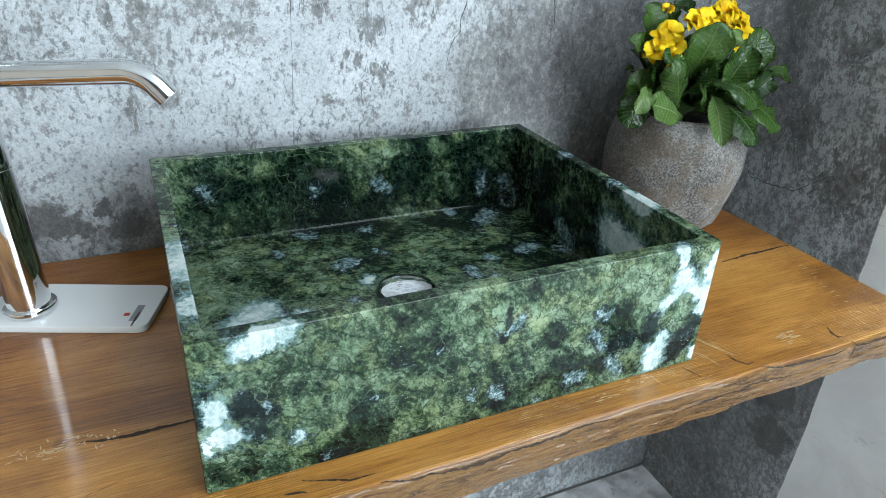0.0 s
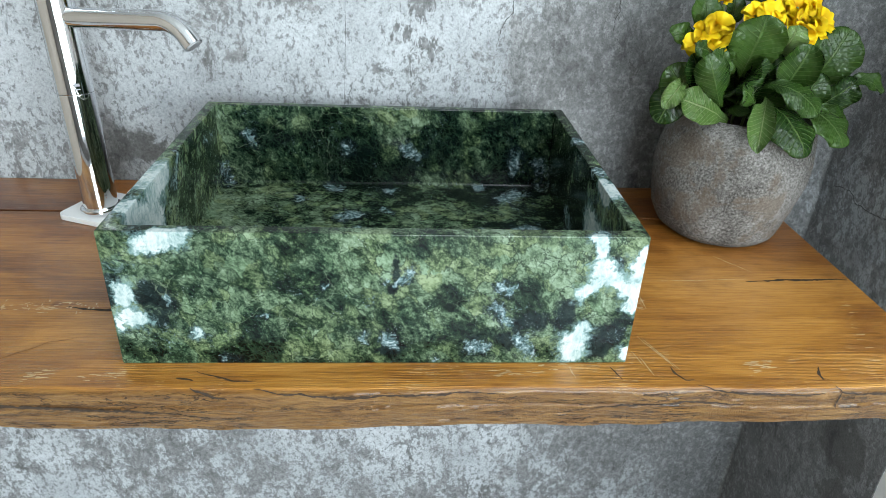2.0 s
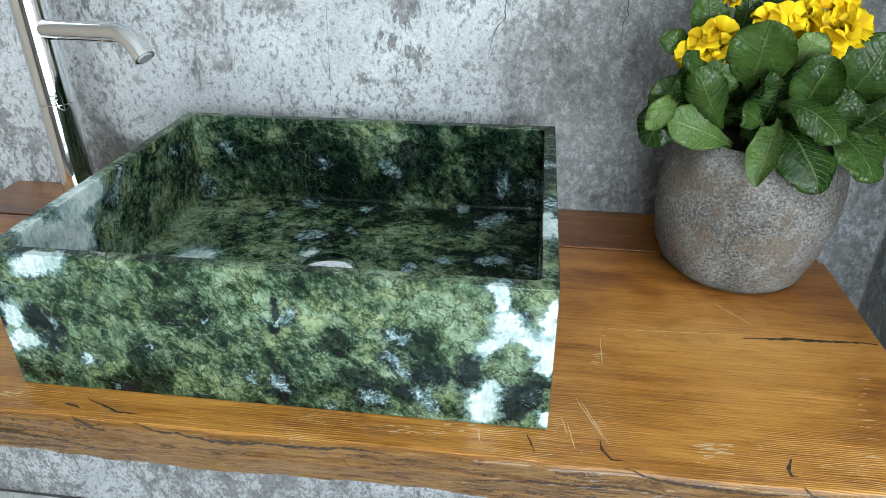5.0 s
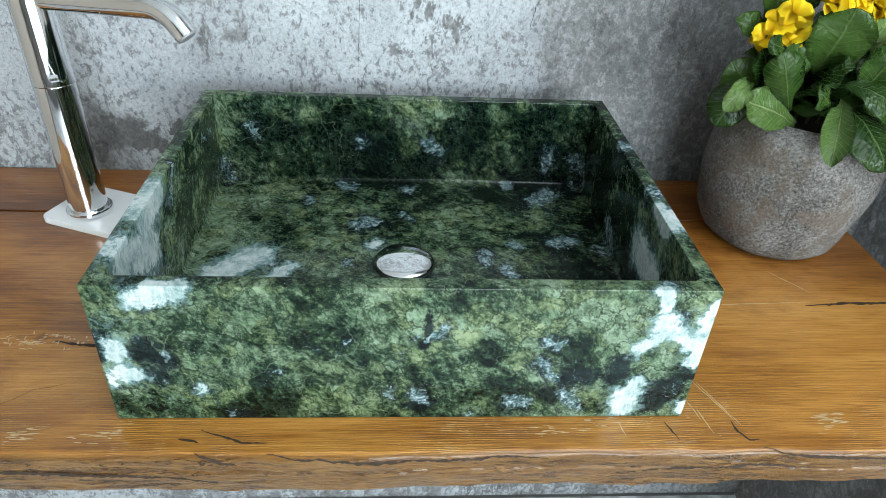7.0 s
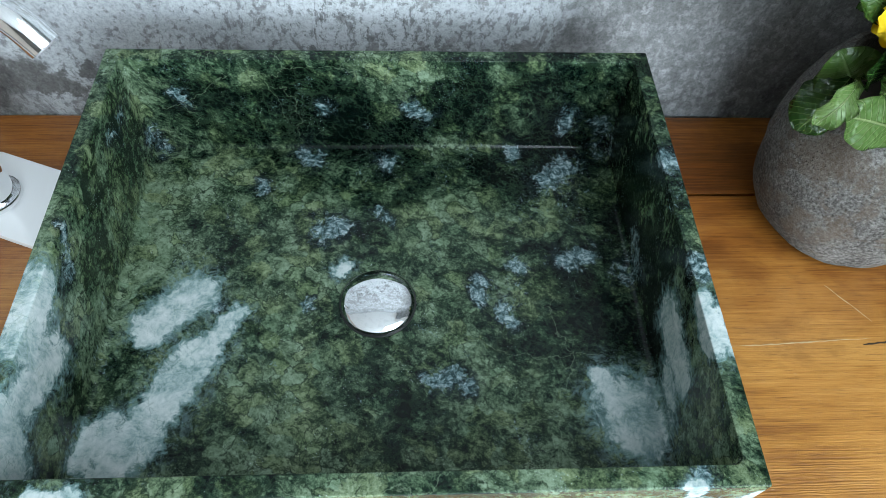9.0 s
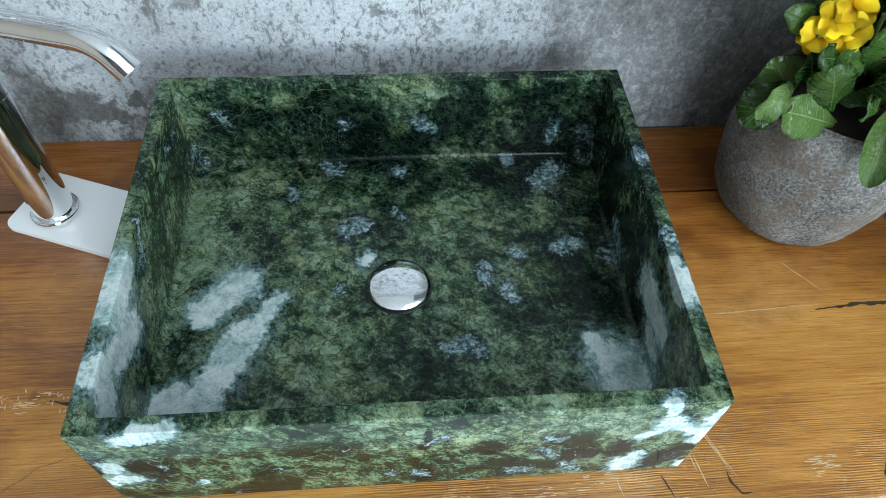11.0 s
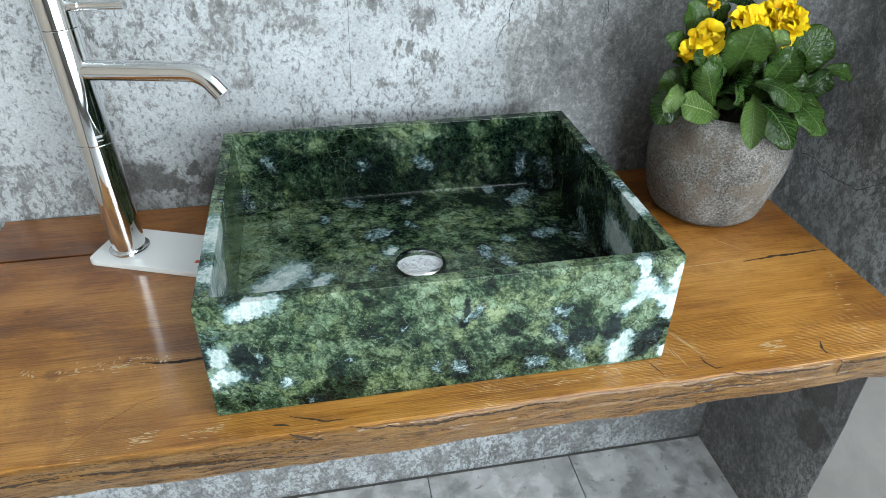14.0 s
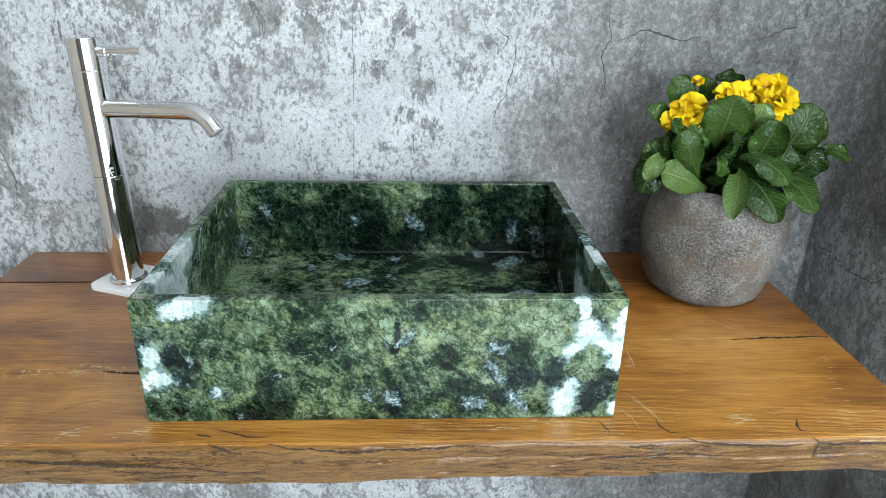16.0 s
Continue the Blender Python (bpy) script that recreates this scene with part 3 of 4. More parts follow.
def tile_stone():
    s = Shader("terrazzo_tile", 0.28, spec=0.45)
    co = s.vec("ADD", s.co, s.vec("MULTIPLY", (7.0, 5.0, 3.0), s.random()))
    co = s.warp(0.02, 14, 3, co)
    cell = s.voronoi(34, "SMOOTH_F1", s.warp(0.02, 60, 5, co), "Color")
    cl = s.noise(9, 5, 0.6, 0.5, co)
    v = s.math("ADD", s.math("MULTIPLY", s.xyz(cell)[1], 0.35), s.math("MULTIPLY", cl, 0.6))
    col = s.ramp(v, (0.22, (0.22, 0.22, 0.215)), (0.42, (0.48, 0.485, 0.485)), (0.66, (0.70, 0.71, 0.715)), (0.90, (0.82, 0.83, 0.84)))
    col = s.mix(s.math("MULTIPLY", s.step(s.noise(44, 3, 0.6, 0.6, co), 0.62, 0.72), 0.6), col, (0.12, 0.105, 0.095))
    s.put("Base Color", col)
    s.bump(s.noise(120, 3), 0.06, 0.0006)
    return s.m


def wax_white(name, colour):
    s = Shader(name, 0.6, spec=0.35)
    stain = s.noise(5, 6, 0.65, 0.6)
    col = s.mix(s.step(stain, 0.42, 0.75), colour, tuple(c * 0.86 for c in colour))
    scrape = s.math("MULTIPLY", s.step(s.noise(38, 5, 0.7, 1.0, s.stretch((1, 0.5, 1.4))), 0.64, 0.70), 0.35)
    s.put("Base Color", s.mix(scrape, col, (0.30, 0.27, 0.23)))
    s.bump(s.noise(30, 5, 0.6), 0.25, 0.003)
    return s.m


M_MARBLE, M_WALL, M_CHROME, M_STONE, M_TILE = marble(), plaster("distressed_concrete_covering"), chrome(), stone(), tile_stone()
# the back board is redder, its tone also lowered for the shade behind the planter
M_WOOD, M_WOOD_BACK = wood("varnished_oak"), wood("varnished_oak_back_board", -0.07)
M_LEAF = foliage("primrose_leaf", (0.015, 0.046, 0.007), (0.062, 0.140, 0.022), (0.14, 0.23, 0.062))
M_LEAF_PALE = foliage("primrose_leaf_underside", (0.10, 0.19, 0.040), (0.19, 0.30, 0.085), (0.34, 0.42, 0.18))
M_PETAL = petals()
M_STALK = simple("leaf_stalk", (0.16, 0.22, 0.07), 0.5)
M_SOIL = simple("potting_soil", (0.03, 0.022, 0.015), 0.95, var=0.5, scale=120, bump=0.8)
M_CRACK = simple("crack_shadow", (0.040, 0.024, 0.014), 0.9, var=0.4, scale=200, bump=0.4)
M_FAINT = simple("filled_crack", (0.20, 0.085, 0.020), 0.6, var=0.4, scale=200, bump=0.3)
M_WALL_CRACK = simple("wall_crack", (0.050, 0.049, 0.047), 0.9, var=0.4, scale=200, bump=0.3)
M_SCRATCH = simple("bare_scratch", (0.52, 0.37, 0.20), 0.7, var=0.2, scale=300, bump=0.3)
M_PLATE = simple("white_acrylic", (0.80, 0.80, 0.79), 0.22, var=0.02, scale=20, bump=0.0)
M_RED, M_GREY = simple("red_print", (0.55, 0.06, 0.03), 0.5, bump=0), simple("grey_print", (0.30, 0.30, 0.31), 0.5, bump=0)
M_DRAIN_SHADE = simple("drain_cap_shade", (0.008, 0.010, 0.009), 0.4, bump=0)
M_PAINT = wax_white("white_plaster", (0.89, 0.885, 0.87))
M_ROOM_BEIGE = wax_white("beige_room_paint", (0.42, 0.36, 0.30))
M_ROOM_DARK = wax_white("taupe_room_paint", (0.20, 0.185, 0.17))
M_ROOM = wax_white("room_paint", (0.82, 0.82, 0.81))
M_JOINT = simple("grey_grout", (0.16, 0.16, 0.155), 0.9, var=0.2, scale=90)
M_BOARD = simple("red_brown_board", (0.16, 0.045, 0.018), 0.5, var=0.4, scale=30)
M_FRAME = simple("white_window_plastic", (0.75, 0.75, 0.75), 0.35, var=0.03, bump=0)


# ---- mesh helpers ----
def part(name, bm, material, parent=None, label="", smooth=True, soft=False):
    """One mesh object from a bmesh, under a thing or a part."""
    me = bpy.data.meshes.new(name)
    bm.to_mesh(me)
    bm.free()
    me.materials.append(material)
    if smooth:
        me.polygons.foreach_set("use_smooth", [True] * len(me.polygons))
        if not soft:
            me.set_sharp_from_angle(angle=radians(35))
    ob = new(name, me)
    if smooth and not soft:
        ob.modifiers.new("even_normals", "WEIGHTED_NORMAL").keep_sharp = True
    if parent is not None:
        ob.parent = parent
    if label:
        ob["label"] = label
    return ob


def thing(name, label, category, at=(0, 0, 0), group="", kind=""):
    ob = new(name)
    ob.location = at
    ob.empty_display_size = 0.02
    return tagged(ob, label, category, group, kind)


def box(x0, x1, y0, y1, z0, z1, bevel=0.0, segments=2):
    bm = bmesh.new()
    bmesh.ops.create_cube(bm, size=1)
    for v in bm.verts:
        v.co = Vector(((x0 + x1) / 2 + v.co.x * (x1 - x0), (y0 + y1) / 2 + v.co.y * (y1 - y0), (z0 + z1) / 2 + v.co.z * (z1 - z0)))
    if bevel:
        bmesh.ops.bevel(bm, geom=bm.edges[:], offset=bevel, segments=segments, affect="EDGES", profile=0.5)
    return bm


def merge(*bms):
    out = bmesh.new()
    for b in bms:
        me = bpy.data.meshes.new("tmp")
        b.to_mesh(me)
        b.free()
        out.from_mesh(me)
        bpy.data.meshes.remove(me)
    return out


def lathe(profile, n=48, close=True):
    """A turned body from (radius, height) pairs."""
    bm = bmesh.new()
    rings = []
    for r, z in profile:
        if r < 1e-6:
            rings.append([bm.verts.new((0, 0, z))])
        else:
            rings.append([bm.verts.new((r * math.cos(2 * math.pi * k / n), r * math.sin(2 * math.pi * k / n), z)) for k in range(n)])
    for a, b in zip(rings, rings[1:]):
        for k in range(n):
            j = (k + 1) % n
            if len(a) == 1:
                bm.faces.new((a[0], b[k], b[j])) if len(b) > 1 else None
            elif len(b) == 1:
                bm.faces.new((a[k], a[j], b[0]))
            else:
                bm.faces.new((a[k], a[j], b[j], b[k]))
    bmesh.ops.recalc_face_normals(bm, faces=bm.faces[:])
    return bm


def tube(points, radius, n=20, taper=None, caps=True):
    """A round tube along points."""
    bm = bmesh.new()
    pts = [Vector(p) for p in points]
    side = Vector((0, 0, 1))
    rings = []
    for i, p in enumerate(pts):
        d = (pts[min(i + 1, len(pts) - 1)] - pts[max(i - 1, 0)]).normalized()
        a = d.cross(side if abs(d.dot(side)) < 0.95 else Vector((0, 1, 0))).normalized()
        b = d.cross(a).normalized()
        r = radius * (taper(i / (len(pts) - 1)) if taper else 1)
        rings.append([bm.verts.new(p + r * (math.cos(2 * math.pi * k / n) * a + math.sin(2 * math.pi * k / n) * b)) for k in range(n)])
    for a, b in zip(rings, rings[1:]):
        for k in range(n):
            bm.faces.new((a[k], a[(k + 1) % n], b[(k + 1) % n], b[k]))
    if caps:
        bm.faces.new(rings[0])
        bm.faces.new(rings[-1])
    bmesh.ops.recalc_face_normals(bm, faces=bm.faces[:])
    return bm


def ribbon(points, width, up, seed=0, lift=0.0003, wander=0.0):
    """A thin uneven streak along points on a surface that faces up."""
    rng = random.Random(seed)
    pts = []
    for a, b in zip(points, points[1:]):
        a, b = Vector(a), Vector(b)
        n = max(2, int((b - a).length / 0.003))
        pts += [a.lerp(b, i / n) for i in range(n)]
    pts.append(Vector(points[-1]))
    bm, rows, up = bmesh.new(), [], Vector(up)
    drift = 0.0
    for i, p in enumerate(pts):
        d = (pts[min(i + 1, len(pts) - 1)] - pts[max(i - 1, 0)]).normalized()
        s = d.cross(up).normalized()
        drift = drift * 0.85 + rng.uniform(-wander, wander)
        w = width * (0.25 + 0.75 * math.sin(math.pi * (i + 0.4) / (len(pts) - 0.2))) * rng.uniform(0.45, 1.25)
        c = p + s * drift
        rows.append([bm.verts.new(c + s * w / 2), bm.verts.new(c + up * lift), bm.verts.new(c - s * w / 2)])
    for a, b in zip(rows, rows[1:]):
        for k in (0, 1):
            bm.faces.new((a[k], a[k + 1], b[k + 1], b[k]))
    bmesh.ops.recalc_face_normals(bm, faces=bm.faces[:])
    return bm


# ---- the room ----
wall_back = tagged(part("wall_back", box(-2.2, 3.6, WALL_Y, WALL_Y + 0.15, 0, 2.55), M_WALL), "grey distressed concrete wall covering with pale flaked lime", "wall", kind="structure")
wall_right = tagged(part("wall_right", box(SIDE_X, SIDE_X + 0.13, -0.06, WALL_Y - 0.001, 0, 2.55, 0.004), M_PAINT), "white plastered side wall with scrapes", "wall", kind="structure")


BEND = 0.085      # radius of the covering in the corner


def side_covering():
    """The covering, bent softly round the corner on to the side wall and torn off in a ragged line."""
    bm, rng, rows = bmesh.new(), random.Random(4), []
    for i in range(90):
        z = FLOOR_Z + 0.001 + i * 0.0288
        y = 0.127 + rng.uniform(-0.0012, 0.0012) + 0.003 * math.sin(z * 9)
        if z < 0.25:
            y = 0.090 + 0.046 * (0.25 - z) / 0.08 if z > 0.17 else 0.079 + 0.010 * (i % 2)
        bend = BEND * max(0.08, min(1.0, (z - 0.86) / 0.16))
        row = [bm.verts.new((SIDE_X - 0.0015 - bend + bend * math.sin(a), WALL_Y - 0.0008 - bend + bend * math.cos(a), z)) for a in (k * math.pi / 24 for k in range(13))]
        rows.append(row + [bm.verts.new((SIDE_X - 0.0015, y, z)), bm.verts.new((SIDE_X + 0.0005, y - 0.0004, z))])
    for a, b in zip(rows, rows[1:]):
        for k in range(len(a) - 1):
            bm.faces.new((a[k], b[k], b[k + 1], a[k + 1]))
    bmesh.ops.recalc_face_normals(bm, faces=bm.faces[:])
    return bm


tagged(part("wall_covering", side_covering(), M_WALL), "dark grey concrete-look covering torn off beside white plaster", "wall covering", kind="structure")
sx0, sx1, sy0, sy1 = SKY
tagged(part("ceiling", merge(box(-2.2, sx0, -3.6, WALL_Y, 2.55, 2.70), box(sx1, 3.6, -3.6, WALL_Y, 2.55, 2.70), box(sx0, sx1, -3.6, sy0, 2.55, 2.70), box(sx0, sx1, sy1, WALL_Y, 2.55, 2.70)), M_ROOM),
       "white painted ceiling with a roof window", "ceiling", kind="structure")
roof_window = thing("window_2", "white-framed roof window in the ceiling", "window", kind="structure")
part("window_frame", merge(box(sx0, sx1, sy0, sy0 + 0.05, 2.58, 2.63, 0.004), box(sx0, sx1, sy1 - 0.05, sy1, 2.58, 2.63, 0.004), box(sx0, sx0 + 0.05, sy0 + 0.05, sy1 - 0.05, 2.58, 2.63, 0.004),
     box(sx1 - 0.05, sx1, sy0 + 0.05, sy1 - 0.05, 2.58, 2.63, 0.004)), M_FRAME, roof_window)
tagged(part("wall_left", box(-2.35, -2.2, -3.6, WALL_Y, 0, 2.55), M_ROOM_BEIGE), "plain beige painted wall", "wall", kind="structure")
tagged(part("wall_far_right", box(3.6, 3.75, -3.6, WALL_Y, 0, 2.55), M_ROOM_DARK), "plain taupe painted wall", "wall", kind="structure")
wx0, wx1, wz0, wz1 = WIN
tagged(part("wall_front", merge(box(-2.2, wx0, -3.75, -3.6, 0, 2.55), box(wx1, 3.6, -3.75, -3.6, 0, 2.55), box(wx0, wx1, -3.75, -3.6, 0, wz0), box(wx0, wx1, -3.75, -3.6, wz1, 2.55)), M_ROOM_DARK),
       "plain taupe painted wall with a window", "wall", kind="structure")
window = thing("window_1", "large white-framed window that lets daylight in", "window", kind="structure")
part("window_frame", merge(box(wx0, wx1, -3.66, -3.61, wz0, wz0 + 0.06, 0.004), box(wx0, wx1, -3.66, -3.61, wz1 - 0.06, wz1, 0.004), box(wx0, wx0 + 0.06, -3.66, -3.61, wz0 + 0.06, wz1 - 0.06, 0.004),
     box(wx1 - 0.06, wx1, -3.66, -3.61, wz0 + 0.06, wz1 - 0.06, 0.004), box((wx0 + wx1) / 2 - 0.04, (wx0 + wx1) / 2 + 0.04, -3.66, -3.61, wz0 + 0.06, wz1 - 0.06, 0.004)), M_FRAME, window)
part("window_sill", box(wx0 - 0.05, wx1 + 0.05, -3.60, -3.45, wz0 - 0.035, wz0, 0.005), M_FRAME, window)

floor_ob = tagged(part("floor", box(-2.2, 3.6, -3.6, WALL_Y, FLOOR_Z - 0.08, FLOOR_Z - 0.004), M_JOINT), "grey terrazzo tile floor with dark joints", "floor", kind="structure")

# cracks in the covering


def wall_crack(points, width, seed, side=False, wander=0.0016):
    up = (-1, 0, 0) if side else (0, -1, 0)
    pts = []
    for a, z in points:
        bend = BEND * max(0.08, min(1.0, (z - 0.86) / 0.16))
        over = max(0.0, a - WALL_Y + bend) if side else 0.0
        pts.append((SIDE_X - 0.0020 - bend + math.sqrt(max(0.0, bend * bend - over * over)) if side else a, a if side else WALL_Y - 0.0002, z))
    part("crack", ribbon(pts, width * 1.25, up, seed, 0.0001, wander), M_WALL_CRACK, wall_back, smooth=False)


wall_crack([(0.323, 1.20), (0.330, 1.15), (0.322, 1.12), (0.333, 1.07), (0.327, 1.04)], 0.0016, 1)
wall_crack([(0.345, 1.145), (0.375, 1.160), (0.405, 1.158), (0.437, 1.148), (0.47, 1.155)], 0.0023, 2)
wall_crack([(0.185, 1.17), (0.190, 1.12), (0.178, 1.06), (0.16, 1.035), (0.158, 1.0)], 0.0012, 3)
wall_crack([(0.155, 1.16), (0.175, 1.145), (0.168, 1.125)], 0.0016, 4)
wall_crack([(0.56, 1.15), (0.60, 1.165), (0.62, 1.168)], 0.0018, 5)
wall_crack([(-0.62, 0.98), (-0.60, 0.92), (-0.61, 0.87)], 0.0016, 6)
wall_crack([(-0.059, 1.24), (-0.060, 1.1), (-0.063, 1.0), (-0.066, 0.92)], 0.0006, 7, wander=0.0002)
wall_crack([(0.447, 0.808), (0.385, 0.826), (0.365, 0.812), (0.307, 0.815), (0.27, 0.83), (0.22, 0.87)], 0.0013, 8, True)
wall_crack([(0.40, 0.62), (0.37, 0.66), (0.36, 0.72)], 0.0012, 9, True)

# ---- the shelf: two oak boards against the wall ----
SEAM, LEFT, RIGHT = 0.344, -0.597, 0.592
shelf = thing("wooden_shelf", "thick varnished oak slab shelf with live front edge, cracks and scratches", "shelf")


def edge_y(x):
    return -0.041 + 0.006 * noise.noise((x * 4.0, 3.1, 0)) + 0.003 * noise.noise((x * 17, 9.0, 0))


def edge_drop(x):
    return 0.053 - 0.009 * x + 0.004 * noise.noise((x * 5.0, 7.7, 0)) + 0.003 * noise.noise((x * 23, 2.0, 0))


def front_point(x, d):
    """The front of the board, d metres down from where the arris begins."""
    y0, r, drop = edge_y(x), 0.0065, edge_drop(x)
    arc = r * math.pi / 2
    if d < 0:
        return Vector((x, y0 + r - d, TOP))
    if d < arc:
        a = d / r
        p = Vector((x, y0 + r - r * math.sin(a), TOP - r + r * math.cos(a)))
    else:
        f = min(1.0, (d - arc) / 0.045)
        p = Vector((x, y0 + 0.010 * f * f, TOP - r - f * (drop - r)))
    f = min(1.0, d / 0.012)
    rag = 0.0014 * noise.noise((x * 9, p.z * 60, 1.0)) + 0.0018 * abs(noise.noise((x * 22, p.z * 210, 4.0))) + 0.0012 * abs(noise.noise((x * 70, p.z * 520, 8.0))) - 0.0010
    k = (p.z + 0.010 * noise.noise((x * 3.5, 0, 9)) + 0.002 * noise.noise((x * 30, 0, 3))) / 0.0125
    rag += 0.0015 * min(1.0, max(0.0, (0.788 - p.z) / 0.006)) * (1 - (k - math.floor(k))) * max(0.0, 0.55 + 0.9 * noise.noise((x * 6, math.floor(k) * 3.3, 6)))
    groove = -0.0035 * math.exp(-((p.z - 0.775 - 0.004 * noise.noise((x * 6, 0, 5))) / 0.0012) ** 2) * (0.5 + noise.noise((x * 7, 2, 2)))
    return p + Vector((0, -1, 0)) * f * (rag + groove)


def front_board():
    n = 400
    tops = [SEAM - 0.0016, SEAM - 0.0022] + [SEAM - 0.004 - (SEAM - 0.004 + 0.025) * k / 14 for k in range(15)]
    downs = [-0.004 + 0.0018 * k for k in range(36)]
    rows = []
    for i in range(n + 1):
        x = LEFT + (RIGHT - LEFT) * i / n
        row = [Vector((x, SEAM - 0.0016, TOP - 0.050)), Vector((x, tops[0], TOP - 0.002))]
        row += [Vector((x, y, TOP - (0.0006 if k == 1 else 0) - 0)) for k, y in enumerate(tops) if k]
        row += [front_point(x, d) for d in downs]
        last = row[-1]
        row += [last + Vector((0, 0.006, -0.002)), Vector((x, 0.03, TOP - edge_drop(x) - 0.001))]
        rows.append(row)
    m = len(rows[0])
    verts = [tuple(p) for row in rows for p in row]
    faces = [(i * m + k, i * m + (k + 1) % m, (i + 1) * m + (k + 1) % m, (i + 1) * m + k) for i in range(n) for k in range(m)]
    faces += [tuple(range(m))[::-1], tuple(n * m + k for k in range(m))]
    me = bpy.data.meshes.new("board")
    me.from_pydata(verts, [], faces)
    bm = bmesh.new()
    bm.from_mesh(me)
    bpy.data.meshes.remove(me)
    bmesh.ops.recalc_face_normals(bm, faces=bm.faces[:])
    return bm


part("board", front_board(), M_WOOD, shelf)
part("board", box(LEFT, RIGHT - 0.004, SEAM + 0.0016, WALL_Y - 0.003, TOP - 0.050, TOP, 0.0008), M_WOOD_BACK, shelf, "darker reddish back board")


def board_crack(points, width, seed, material=M_CRACK, wander=0.0006):
    part("scratch" if material is M_SCRATCH else "crack", ribbon([(x, max(y, -0.027), TOP + 0.00025) for x, y in points], width * 0.85, (0, 0, 1), seed, 0.0001, wander), material, shelf, smooth=False)


def edge_crack(points, width, seed):
    pts = [tuple(front_point(x, d) + Vector((0, -0.0012, 0.0006))) for x, d in points]
    dense = []
    for (x0, d0), (x1, d1) in zip(points, points[1:]):
        k = max(2, int(abs(x1 - x0) / 0.005))
        dense += [tuple(front_point(x0 + (x1 - x0) * i / k, d0 + (d1 - d0) * i / k) + Vector((0, -0.0010, 0.0008))) for i in range(k)]
    part("crack", ribbon(dense + pts[-1:], width * 0.9, (0, -0.7, 0.7), seed, 0.0, 0.0005), M_CRACK, shelf, smooth=False)


board_crack([(0.452, 0.163), (0.50, 0.168), (0.55, 0.170), (0.588, 0.170)], 0.0060, 21)
board_crack([(-0.345, 0.100), (-0.32, 0.096), (-0.27, 0.094), (-0.24, 0.094)], 0.0055, 22)
board_crack([(-0.176, -0.012), (-0.158, -0.020), (-0.140, -0.026), (-0.118, -0.031)], 0.0032, 23)
board_crack([(-0.193, -0.022), (-0.176, -0.030)], 0.0030, 24)
edge_crack([(-0.176, 0.002), (-0.155, 0.010), (-0.142, 0.013)], 0.003, 25)
edge_crack([(-0.118, 0.002), (-0.08, 0.008), (-0.03, 0.012), (0.03, 0.010), (0.09, 0.008), (0.12, 0.010)], 0.0030, 26)
edge_crack([(-0.597, 0.020), (-0.50, 0.022), (-0.40, 0.021), (-0.30, 0.026), (-0.16, 0.034)], 0.0034, 27)
edge_crack([(0.19, 0.030), (0.26, 0.024), (0.30, 0.020), (0.36, 0.023)], 0.0028, 28)
board_crack([(0.295, -0.006), (0.296, -0.018), (0.303, -0.027), (0.312, -0.031)], 0.0034, 29)
edge_crack([(0.312, 0.001), (0.33, 0.006), (0.37, 0.009), (0.44, 0.010)], 0.0026, 30)
board_crack([(0.451, -0.006), (0.444, -0.018), (0.445, -0.027), (0.451, -0.031)], 0.0040, 31)
edge_crack([(0.451, 0.001), (0.457, 0.008), (0.49, 0.010), (0.57, 0.012)], 0.0028, 32)
edge_crack([(0.457, 0.008), (0.456, 0.02), (0.458, 0.03)], 0.0024, 33)
board_crack([(-0.40, -0.028), (-0.39, -0.012), (-0.365, 0.012), (-0.335, 0.034), (-0.31, 0.042)], 0.0020, 34, M_FAINT)
board_crack([(0.232, -0.006), (0.240, -0.028)], 0.0018, 35)
for k, pts in enumerate((((0.276, 0.046), (0.288, 0.018), (0.300, -0.010)), ((0.280, 0.044), (0.303, -0.012)), ((0.268, 0.012), (0.273, -0.020)), ((0.262, 0.020), (0.267, -0.004)),
                         ((0.437, 0.229), (0.47, 0.187)), ((0.305, 0.146), (0.304, 0.10)), ((0.314, 0.163), (0.39, 0.166), (0.462, 0.170)), ((0.19, -0.006), (0.193, -0.024)))):
    board_crack(pts, 0.0016, 60 + k, M_SCRATCH, 0.0003)
rs = random.Random(5)
for cx, cy, dx, dy, count in ((0.53, 0.06, -0.02, -0.055, 12), (0.385, 0.0, 0.014, 0.004, 14), (-0.33, -0.018, 0.012, 0.002, 9), (-0.275, -0.018, 0.010, 0.002, 6), (-0.39, 0.098, 0.03, 0.003, 16), (0.15, -0.010, 0.045, 0.008, 26), (0.30, 0.12, 0.006, 0.03, 10), (-0.256, -0.018, 0.008, 0.006, 10), (-0.327, -0.020, 0.010, 0.008, 12), (0.385, -0.012, 0.012, 0.010, 14), (-0.36, 0.10, 0.012, 0.010, 16)):
    for k in range(count):
        f = rs.uniform(-1, 1)
        x, y = cx + dx * f + rs.uniform(-0.004, 0.004), cy + dy * f + rs.uniform(-0.006, 0.006)
        w = rs.uniform(0.003, 0.011)
        board_crack([(x, y), (x + w, y + rs.uniform(-0.001, 0.001))], rs.uniform(0.0008, 0.0020), 100 + k, M_SCRATCH, 0.0)

for k in range(40):      # bare chips round the long crack
    x, y = (-0.46, -0.425, -0.375, -0.335, -0.318)[k % 5] + rs.gauss(0, 0.007), 0.098 + rs.gauss(0, 0.006)
    board_crack([(x, y), (x + rs.uniform(-0.002, 0.004), y + rs.uniform(0.002, 0.006))], rs.uniform(0.0012, 0.0026), 300 + k, M_SCRATCH, 0.0004)

